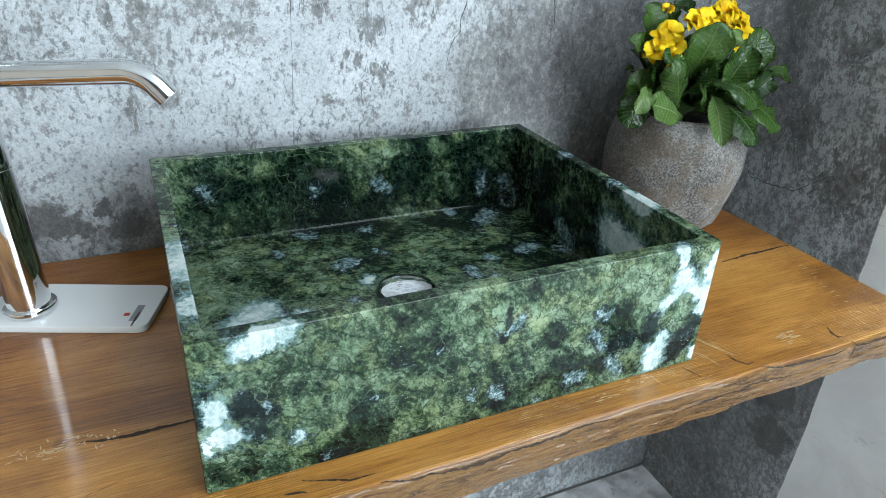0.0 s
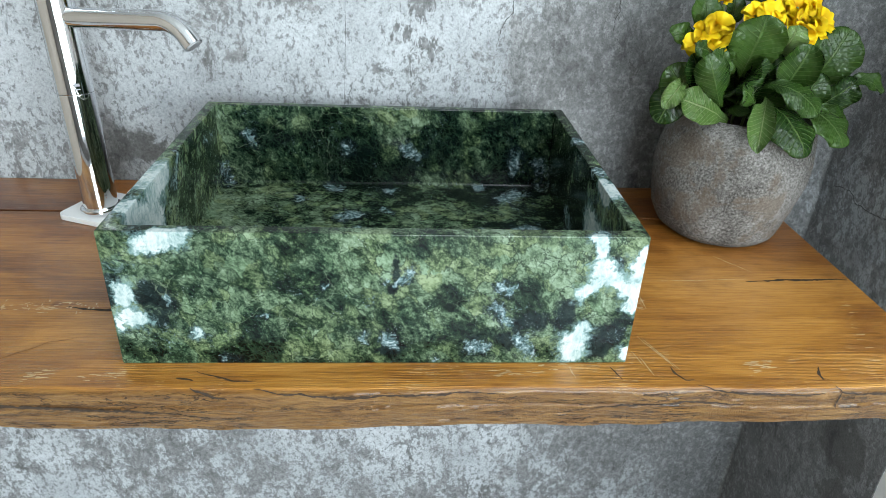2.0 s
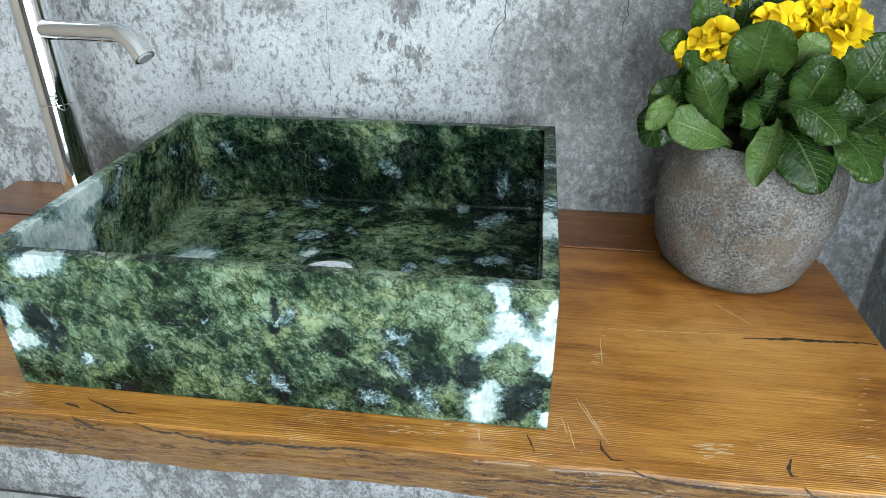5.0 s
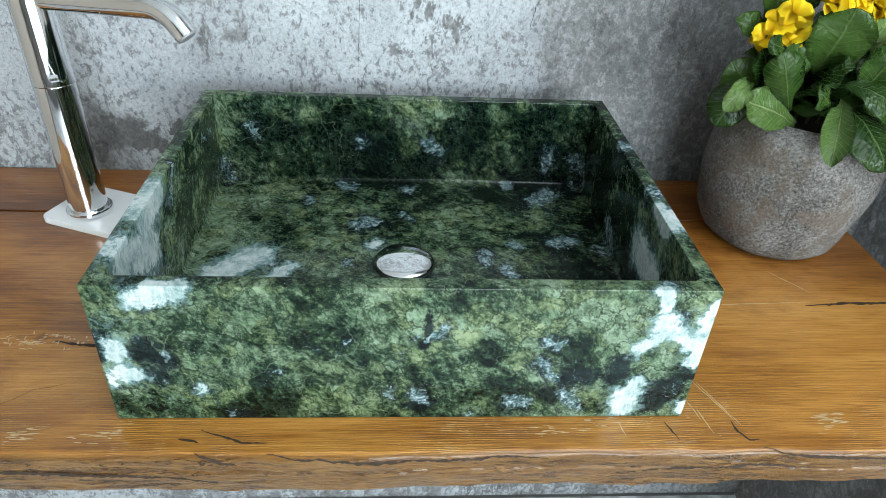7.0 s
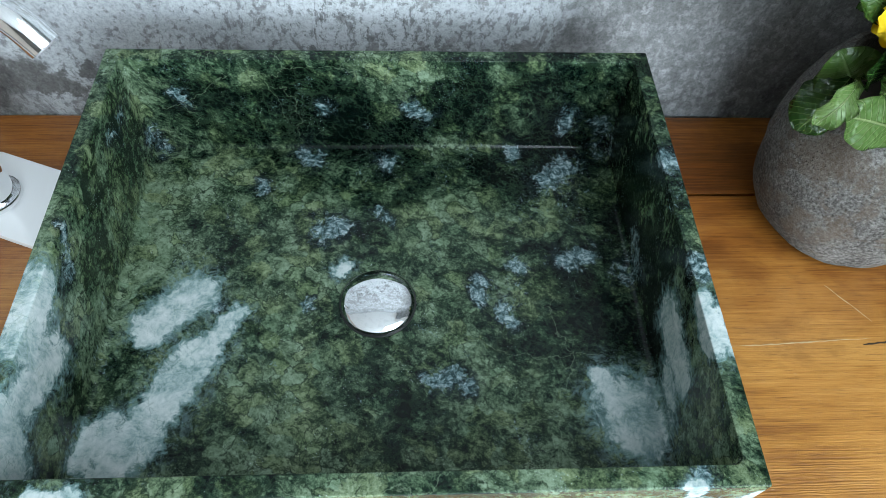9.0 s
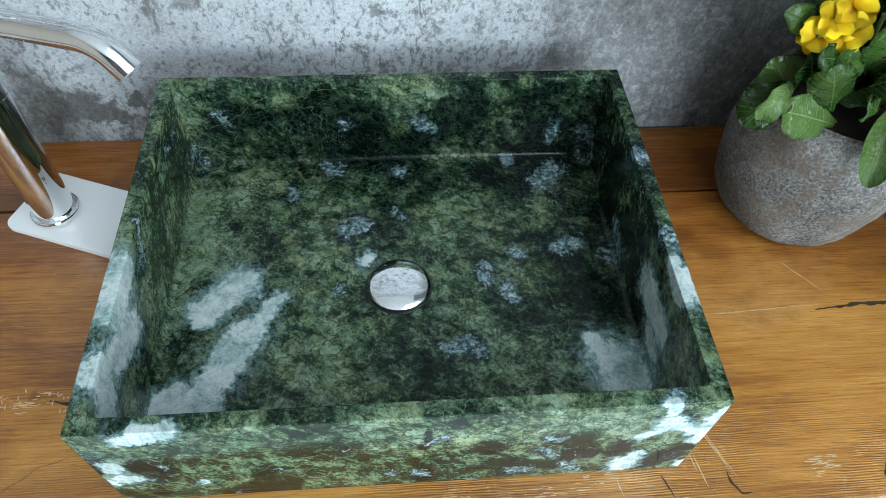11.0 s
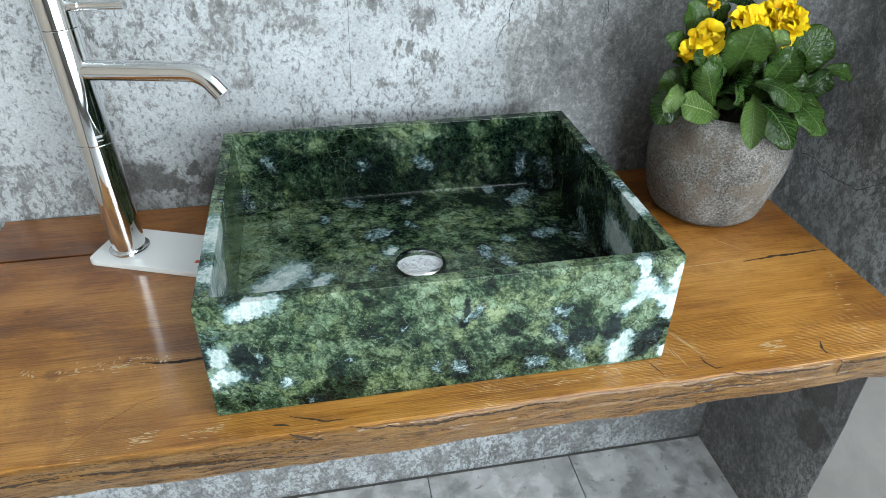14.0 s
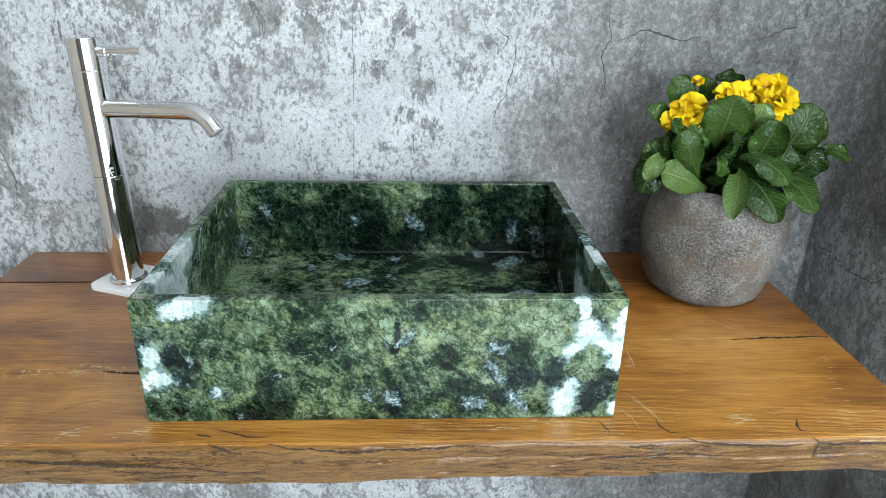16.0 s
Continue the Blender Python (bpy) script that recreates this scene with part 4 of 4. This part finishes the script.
# ---- the basin ----
basin = thing("washbasin", "rectangular green marble vessel basin with white quartz patches on the shelf", "washbasin", (0, 0, 0))


def basin_body():
    bm = box(-0.25, 0.25, 0.0, 0.40, TOP, 0.94)
    top = max(bm.faces, key=lambda f: f.calc_center_median().z)
    bmesh.ops.inset_region(bm, faces=[top], thickness=0.0205)
    res = bmesh.ops.extrude_face_region(bm, geom=[top])
    low = [e for e in res["geom"] if isinstance(e, bmesh.types.BMVert)]
    for v in low:
        v.co.z = 0.825
    bmesh.ops.delete(bm, geom=[top], context="FACES")
    bm.edges.ensure_lookup_table()
    inner = [e for e in bm.edges if all(0.01 < v.co.y < 0.39 and abs(v.co.x) < 0.24 for v in e.verts) and min(v.co.z for v in e.verts) < 0.9]
    bmesh.ops.bevel(bm, geom=inner, offset=0.0055, segments=4, affect="EDGES", profile=0.5)
    sharp = [e for e in bm.edges if len(e.link_faces) == 2 and e.calc_face_angle() > 1.2]
    bmesh.ops.bevel(bm, geom=sharp, offset=0.0019, segments=2, affect="EDGES", profile=0.5)
    bmesh.ops.recalc_face_normals(bm, faces=bm.faces[:])
    return bm


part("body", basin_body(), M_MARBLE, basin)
drain = part("drain_cap", lathe([(0, 0.0112), (0.010, 0.0107), (0.020, 0.0092), (0.028, 0.0068), (0.0318, 0.0046), (0.0328, 0.0030), (0.0325, 0.0018), (0.030, 0.0014), (0, 0.0014)], 64), M_CHROME, basin, "domed chrome drain cap")
drain.location = (-0.003, 0.196, 0.8255)
# black ring that draws the shadow in the gap below the cap
drain_shade = part("drain_shade_ring", lathe([(0.0345, 0.0), (0.0345, 0.0012), (0.0340, 0.0016), (0.028, 0.0016), (0.028, 0.0)], 64), M_DRAIN_SHADE, basin, "dark ring that stands for the shade under the drain cap")
drain_shade.location = (-0.003, 0.196, 0.8252)

# ---- the tap on its plate ----
AZ = radians(-21)
PX, PY = -0.349, 0.327
plate = thing("display_plate", "white acrylic plate with rounded corners and printed logo under the tap", "plate", (PX, PY, TOP))
plate.rotation_euler = (0, 0, AZ)


def round_plate(lx, ly, h, r):
    bm = bmesh.new()
    ring = []
    for cx, cy, a0 in ((lx / 2 - r, ly / 2 - r, 0), (-lx / 2 + r, ly / 2 - r, 90), (-lx / 2 + r, -ly / 2 + r, 180), (lx / 2 - r, -ly / 2 + r, 270)):
        ring += [bm.verts.new((cx + r * math.cos(radians(a0 + k * 15)), cy + r * math.sin(radians(a0 + k * 15)), 0)) for k in range(7)]
    face = bm.faces.new(ring)
    up = bmesh.ops.extrude_face_region(bm, geom=[face])
    for v in up["geom"]:
        if isinstance(v, bmesh.types.BMVert):
            v.co.z = h
    rim = [e for e in bm.edges if abs(e.verts[0].co.z - e.verts[1].co.z) < 1e-6]
    bmesh.ops.bevel(bm, geom=rim, offset=0.0012, segments=2, affect="EDGES", profile=0.5)
    bmesh.ops.recalc_face_normals(bm, faces=bm.faces[:])
    return bm


part("slab", round_plate(0.180, 0.090, 0.008, 0.012), M_PLATE, plate)
for name, mat, (x, y, w, h) in (("logo_square", M_RED, (0.062, -0.020, 0.006, 0.006)), ("logo_bar", M_GREY, (0.072, -0.017, 0.032, 0.008)), ("logo_bar", M_GREY, (0.074, -0.0265, 0.026, 0.0016)), ("logo_bar", M_RED, (0.074, -0.030, 0.026, 0.0012))):
    x, y = y, x     # the print runs across the plate
    bar = part(name, box(-w / 2, w / 2, -h / 2, h / 2, 0, 0.0003), mat, plate, smooth=False)
    bar.location = (y, x, 0.0081)
    bar.rotation_euler = (0, 0, radians(90))

tap = thing("basin_tap", "tall polished chrome single-lever basin tap with curved spout", "tap", (-0.394, 0.335, TOP + 0.0080))
tap.rotation_euler = (radians(-2.4), radians(-3.3), AZ)
part("base_flange", lathe([(0, 0), (0.0270, 0), (0.0275, 0.0008), (0.0275, 0.0045), (0.0266, 0.0060), (0.0245, 0.0068), (0, 0.0068)], 64), M_CHROME, tap)
part("lower_column", lathe([(0, 0.0068), (0.0219, 0.0068), (0.0222, 0.0075), (0.0222, 0.1605), (0.0218, 0.1612), (0, 0.1612)], 64), M_CHROME, tap)
part("upper_column", lathe([(0, 0.1617), (0.0218, 0.1617), (0.0222, 0.1624), (0.0222, 0.3035), (0.0218, 0.3042), (0, 0.3042)], 64), M_CHROME, tap)
part("head", lathe([(0, 0.3050), (0.0218, 0.3050), (0.0222, 0.3056), (0.0226, 0.344), (0.0221, 0.3465), (0.0202, 0.3475), (0, 0.3475)], 64), M_CHROME, tap)
SPOUT_Z = 0.254
path = [(0.018, 0, SPOUT_Z), (0.06, 0, SPOUT_Z), (0.152, 0, SPOUT_Z)]
for k in range(1, 9):
    a = radians(k * 52 / 8)
    path.append((0.152 + 0.040 * math.sin(a), 0, SPOUT_Z - 0.040 * (1 - math.cos(a))))
end = Vector(path[-1])
ahead = Vector((math.cos(radians(52)), 0, -math.sin(radians(52))))
path.append(tuple(end + ahead * 0.014))
part("spout", tube(path, 0.0122, 32), M_CHROME, tap)
tip = part("aerator", lathe([(0, 0), (0.0085, 0), (0.0092, 0.0012), (0.0092, 0.004)], 32), M_GREY, tap, "grey aerator mesh in the spout")
tip.matrix_basis = Matrix.Translation(end + ahead * 0.0152) @ ahead.to_track_quat("-Z", "Y").to_matrix().to_4x4()
part("lever", tube([(0.022, 0, 0.3290), (0.05, 0, 0.3295), (0.0515, 0, 0.3295), (0.093, 0, 0.3300)], 0.0056, 24), M_CHROME, tap)
part("lever_root", tube([(0.02, 0, 0.3290), (0.036, 0, 0.3290)], 0.0066, 24), M_CHROME, tap)
for k in range(2):
    bar = part("logo_mark", box(0, 0.0003, -0.0042, 0.0042, 0, 0.0035 if k == 0 else 0.0015), M_GREY, tap, smooth=False)
    bar.matrix_basis = Matrix.Rotation(radians(-38), 4, "Z") @ pose(0.0222, 0, 0.172 - 0.0045 * k)

# ---- the planter and its primrose ----
CX, CY = 0.475, 0.322
pot = thing("stone_planter", "rounded rough grey stone planter standing on the shelf", "planter", (CX, CY, TOP))


def pot_body():
    prof = [(0, 0.0), (0.066, 0.0), (0.077, 0.003), (0.087, 0.012), (0.0945, 0.028), (0.1005, 0.048), (0.1045, 0.070), (0.1065, 0.092), (0.1055, 0.115), (0.1015, 0.138),
            (0.0955, 0.156), (0.0910, 0.163), (0.0860, 0.1645), (0.0815, 0.161), (0.080, 0.150), (0.082, 0.12), (0.080, 0.06), (0.06, 0.025), (0, 0.02)]
    fine = []
    for a, b in zip(prof, prof[1:]):
        fine += [(a[0] + (b[0] - a[0]) * k / 3, a[1] + (b[1] - a[1]) * k / 3) for k in range(3)]
    fine.append(prof[-1])
    bm = lathe([(r * 0.945, z * 1.05) for r, z in fine], 96)
    for v in bm.verts:
        c = v.co
        lean = c.z / 0.165
        bulge = 1 + 0.05 * math.cos(math.atan2(c.y, c.x) - 3.4) * math.sin(min(1, lean) * 2.4)
        n = 0.0035 * noise.noise(c * 14) + 0.0016 * noise.noise(c * 50) + 0.0007 * noise.noise(c * 160)
        d = Vector((c.x, c.y, 0))
        d = d.normalized() if d.length > 1e-6 else d
        keep = 1 if c.z > 0.002 else 0
        v.co = Vector((c.x * bulge + 0.010 * lean * lean, c.y * bulge, c.z + (0.004 * noise.noise(c * 9) if c.z > 0.15 else 0))) + d * n * keep
    return bm


part("body", pot_body(), M_STONE, pot)
part("soil", lathe([(0, 0.150), (0.04, 0.151), (0.078, 0.148), (0.081, 0.146)], 40), M_SOIL, pot, "dark potting soil")

plant = thing("primrose", "yellow flowering primrose with crinkled green leaves growing in the planter", "plant", (CX + 0.014, CY + 0.028, 0.955))
rl = random.Random(3)


def leaf_bm(base, tip, facing, width, cup=0.25, droop=0.0, arch=0.02, seed=0):
    """A crinkled primrose leaf: narrow at its stalk, broad and round near its tip."""
    base, tip, facing = Vector(base), Vector(tip), Vector(facing).normalized()
    mid = (base + tip) / 2 + facing * arch + Vector((0, 0, droop))
    bm = bmesh.new()
    uv = bm.loops.layers.uv.new("UVMap")
    nu, nv, rows = 18, 10, []
    for i in range(nu + 1):
        u = 1 - (1 - i / nu) ** 1.5
        p = base * (1 - u) ** 2 + mid * 2 * u * (1 - u) + tip * u * u
        d = ((mid - base) * (1 - u) + (tip - mid) * u).normalized()
        side = d.cross(facing).normalized()
        nrm = side.cross(d).normalized()
        w = width * 0.5 * (math.sqrt(max(0.012, 1 - ((u - 0.60) / 0.40) ** 2)) if u > 0.60 else 0.14 + 0.86 * math.sin(math.pi / 2 * u / 0.60) ** 1.5)
        row = []
        for j in range(nv + 1):
            v = 2 * j / nv - 1
            edge = abs(v) ** 3
            wv = w * (1 + 0.018 * edge * math.sin(u * 75 + seed * 2.1 + v))
            q = p + side * v * wv
            h = cup * w * v * v + 0.0030 * edge * math.sin(u * 17 + seed + 2 * v) + 0.0004 * math.sin((u * 9 - abs(v) * 1.6) * 2 * math.pi) * abs(v) * (1 - 0.4 * abs(v))
            h += 0.0030 * noise.noise((q * 26) + Vector((seed, 0, 0))) + 0.0019 * noise.noise((q * 100) + Vector((seed, 0, 0)))
            row.append((bm.verts.new(q + nrm * h), u, v))
        rows.append(row)
    for a, b in zip(rows, rows[1:]):
        for j in range(nv):
            quad = (a[j], a[j + 1], b[j + 1], b[j])
            f = bm.faces.new([k[0] for k in quad])
            for loop, k in zip(f.loops, quad):
                loop[uv].uv = (k[1], k[2] * 0.5 + 0.5)
    bmesh.ops.solidify(bm, geom=bm.faces[:], thickness=0.0006)
    return bm


def leaf(base, tip, facing, width, cup=0.25, droop=0.0, arch=0.02, pale=False, seed=None):
    seed = rl.uniform(0, 50) if seed is None else seed
    return part("leaf", leaf_bm(base, tip, facing, width, cup, droop, arch, seed), M_LEAF_PALE if pale else M_LEAF, plant, "pale green leaf with light veins" if pale else "", soft=True)


leaf((-0.047, -0.066, 0.066), (-0.050, -0.100, 0.146), (-0.25, -1, 0.15), 0.064, 0.18, arch=0.010)
leaf((-0.089, -0.012, 0.100), (-0.094, -0.016, 0.158), (0.1, -1, 0.1), 0.040)
leaf((-0.070, -0.078, 0.030), (-0.109, -0.098, 0.099), (-0.35, -1, 0.25), 0.042, -0.40, arch=0.016)
leaf((-0.056, -0.078, 0.012), (-0.130, -0.092, 0.044), (0.0, -0.9, 0.5), 0.046, 0.10, 0.004, 0.008, True)
leaf((0.056, -0.032, 0.040), (0.085, -0.052, 0.126), (-0.2, -1, 0.1), 0.068, 0.15)
leaf((0.004, -0.073, 0.045), (0.014, -0.098, 0.114), (-0.35, -1, 0.2), 0.046, 0.50, arch=0.018)
leaf((-0.022, -0.082, 0.062), (0.036, -0.116, 0.034), (0.05, -0.75, 0.65), 0.044, -0.20, 0.010)
leaf((-0.017, -0.076, 0.036), (0.014, -0.150, -0.008), (0.1, -0.75, 0.6), 0.060, -0.25, 0.014)
leaf((-0.016, -0.084, 0.046), (-0.046, -0.148, -0.004), (-0.55, -0.8, 0.3), 0.032, 0.60, 0.010, 0.004, True)
leaf((0.033, -0.072, 0.034), (0.068, -0.134, 0.000), (0.25, -0.8, 0.5), 0.050, -0.15, 0.012)
leaf((0.064, -0.052, 0.022), (0.101, -0.072, 0.067), (0.15, -0.9, 0.4), 0.038, 0.35)
leaf((0.088, -0.058, 0.060), (0.136, -0.078, 0.053), (0.0, -0.7, 0.7), 0.026, 0.25, 0.010)
leaf((-0.068, -0.072, 0.042), (-0.039, -0.094, 0.098), (0.65, -0.7, 0.1), 0.038, 0.65, arch=0.014)
leaf((-0.026, -0.082, 0.026), (-0.062, -0.108, 0.060), (-0.25, -0.8, 0.6), 0.030, -0.45, 0.008)
leaf((-0.110, -0.048, 0.052), (-0.144, -0.072, 0.006), (-0.3, -0.9, 0.3), 0.048, -0.25, 0.012)
leaf((-0.116, -0.064, 0.058), (-0.146, -0.088, 0.030), (-0.2, -0.9, 0.4), 0.026, 0.30, 0.008, pale=True)
leaf((-0.094, -0.030, 0.088), (-0.140, -0.042, 0.116), (0.0, -0.8, 0.5), 0.028, 0.35)
leaf((-0.096, -0.052, 0.042), (-0.118, -0.072, 0.094), (0.2, -1, 0.1), 0.038, 0.25)
leaf((0.026, 0.018, 0.136), (-0.030, 0.010, 0.148), (0.0, -0.7, 0.7), 0.026)
leaf((-0.051, 0.000, 0.110), (-0.051, -0.005, 0.156), (0.1, -1, 0.1), 0.028)
leaf((-0.008, -0.060, 0.090), (-0.002, -0.082, 0.133), (0.1, -1, 0.25), 0.038, 0.2, pale=True)
leaf((-0.090, -0.072, 0.086), (-0.125, -0.094, 0.106), (0.0, -0.8, 0.6), 0.026, -0.2)
leaf((-0.095, -0.038, 0.025), (-0.136, -0.052, 0.074), (-0.1, -1, 0.1), 0.052, 0.2)
leaf((-0.085, -0.058, 0.050), (-0.084, -0.076, 0.104), (0.1, -1, 0.1), 0.042, 0.2)
leaf((-0.020, -0.048, 0.025), (-0.022, -0.062, 0.098), (0.2, -1, 0.1), 0.060, 0.25)
leaf((0.036, -0.048, 0.015), (0.050, -0.072, 0.076), (-0.1, -1, 0.2), 0.050, 0.25)
leaf((0.052, -0.058, 0.022), (0.094, -0.088, 0.012), (0.2, -0.75, 0.6), 0.038, -0.15, 0.010)
for k in range(14):      # upright leaves that close the rosette
    a, h = radians(190 + 160 * k / 13), rl.uniform(0.060, 0.105)
    out = Vector((math.cos(a), math.sin(a), 0))
    leaf(tuple(out * 0.030 + Vector((-0.010, 0, 0.015))), tuple(out * rl.uniform(0.050, 0.072) + Vector((-0.010, 0, h))), tuple(Vector((rl.uniform(-0.7, 0.7), -0.7, 0.1)) + out * 0.4), rl.uniform(0.036, 0.050), rl.uniform(0.1, 0.5), 0.004)
for k in range(9):      # small leaves that fill the front of the rosette
    a, h = radians(195 + 150 * (k % 9) / 8), rl.uniform(0.0, 0.05) + (0.04 if k % 2 else 0)
    out = Vector((math.cos(a), math.sin(a), 0))
    leaf(tuple(out * 0.03 + Vector((0, 0, 0.01))), tuple(out * rl.uniform(0.035, 0.055) + Vector((0, 0, h))), tuple(Vector((rl.uniform(-0.5, 0.5), -0.5, 0.5)) + out * 0.3), rl.uniform(0.034, 0.046), 0.3, 0.012)
for k in range(44):      # leaves round the back and inside
    a = rl.uniform(-0.3, 3.4) if k < 18 else rl.uniform(0, 6.28)
    r, h = rl.uniform(0.05, 0.092) if k < 18 else rl.uniform(0.02, 0.055), rl.uniform(0.02, 0.115)
    out = Vector((math.cos(a), math.sin(a), 0))
    leaf(tuple(out * r * 0.35 + Vector((0, 0, 0.0))), tuple(Vector((out.x * r, out.y * r * 0.8, h))), tuple(Vector((0, 0, 0.6)) - out * rl.uniform(-0.6, 0.9)), rl.uniform(0.036, 0.054), 0.25, 0.01)


def petal_bm(size, seed):
    bm = bmesh.new()
    uv = bm.loops.layers.uv.new("UVMap")
    nu, nv, rows = 10, 12, []
    for i in range(nu + 1):
        u = i / nu
        row = []
        for j in range(nv + 1):
            v = 2 * j / nv - 1
            notch = 0.16 * (1 - abs(v)) ** 2 * u ** 6
            ln = size * (u - notch - 0.36 * u ** 3 * v * v)
            w = size * 0.60 * (0.16 + 0.84 * math.sin(u * 1.75) ** 1.1)
            z = size * (0.35 * u - 0.42 * u * u + 0.10 * u * u * math.sin(v * 4.5 + seed) + 0.035 * u * u * math.sin(v * 9 + 2 * seed))
            row.append((bm.verts.new((ln, v * w, z)), u, v))
        rows.append(row)
    for a, b in zip(rows, rows[1:]):
        for j in range(nv):
            quad = (a[j], a[j + 1], b[j + 1], b[j])
            f = bm.faces.new([k[0] for k in quad])
            for loop, k in zip(f.loops, quad):
                loop[uv].uv = (k[1], k[2] * 0.5 + 0.5)
    bmesh.ops.solidify(bm, geom=bm.faces[:], thickness=0.0004)
    return bm


def flower(at, facing, size, turn):
    facing = Vector(facing).normalized()
    heart = part("flower", lathe([(0, 0.003), (0.0018, 0.0028), (0.0026, 0.001), (0.0022, -0.004), (0.0014, -0.016), (0, -0.016)], 12), M_STALK, plant, "ruffled yellow primrose blossom")
    heart.matrix_basis = Matrix.Translation(at) @ facing.to_track_quat("Z", "Y").to_matrix().to_4x4() @ Matrix.Rotation(turn, 4, "Z")
    for k in range(6):
        p = part("petal", petal_bm(size, rl.uniform(0, 9)), M_PETAL, heart, soft=True)
        p.matrix_basis = Matrix.Rotation(k * 2 * math.pi / 6, 4, "Z") @ Matrix.Rotation(-radians(18 + 16 * (k % 2)), 4, "Y") @ Matrix.Translation((0.0008, 0, 0.0006 * (k % 2)))


for cx, cz, cy in ((-0.117, 0.104, -0.080), (-0.102, 0.098, -0.084), (-0.106, 0.116, -0.076), (-0.090, 0.124, -0.072), (-0.092, 0.108, -0.082),
                   (-0.042, 0.136, -0.060), (-0.026, 0.136, -0.064), (-0.008, 0.140, -0.060), (0.010, 0.147, -0.058), (0.026, 0.142, -0.060), (0.040, 0.132, -0.066), (0.024, 0.128, -0.074),
                   (0.006, 0.130, -0.072), (0.013, 0.116, -0.078), (0.034, 0.146, -0.050), (0.045, 0.124, -0.060), (-0.012, 0.132, -0.050)):
    flower((cx + 0.008, cy + 0.022, cz - 0.002), ((cx + 0.03) * 6 + rl.uniform(-0.4, 0.4), -0.8, rl.uniform(0.4, 1.0)), rl.uniform(0.019, 0.023), rl.uniform(0, 6))
flower((-0.068, -0.022, 0.150), (-0.2, -0.5, 0.9), 0.010, 1.0)
for k in range(10):
    a = k * 0.63
    part("stalk", tube([(0.02 * math.cos(a), 0.02 * math.sin(a), -0.015), (0.03 * math.cos(a), 0.03 * math.sin(a) - 0.01, 0.05), (0.05 * math.cos(a), 0.03 * math.sin(a) - 0.02, 0.11)], 0.002, 8), M_STALK, plant)

# ---- at the foot of the side wall ----
tagged(part("wooden_board", box(0.66, 0.70, -0.62, -0.03, FLOOR_Z, 0.40, 0.004), M_BOARD), "red-brown wooden board standing on the floor by the wall", "board")

# ---- floor tiles ----
PITCH = 0.335
tile_me = bpy.data.meshes.new("tile")
tb = box(-PITCH / 2 + 0.0012, PITCH / 2 - 0.0012, -PITCH / 2 + 0.0012, PITCH / 2 - 0.0012, -0.004, 0.0, 0.0006, 1)
tb.to_mesh(tile_me)
tb.free()
tile_me.materials.append(M_TILE)
for i in range(-6, 10):
    for j in range(0, 12):
        x, y = 0.047 + PITCH * (i + 0.5), WALL_Y - 0.008 - PITCH * (j + 0.5)
        if -2.3 < x < 3.6:
            t = new("tile", tile_me)
            t.location, t.parent = (x, y, FLOOR_Z), floor_ob
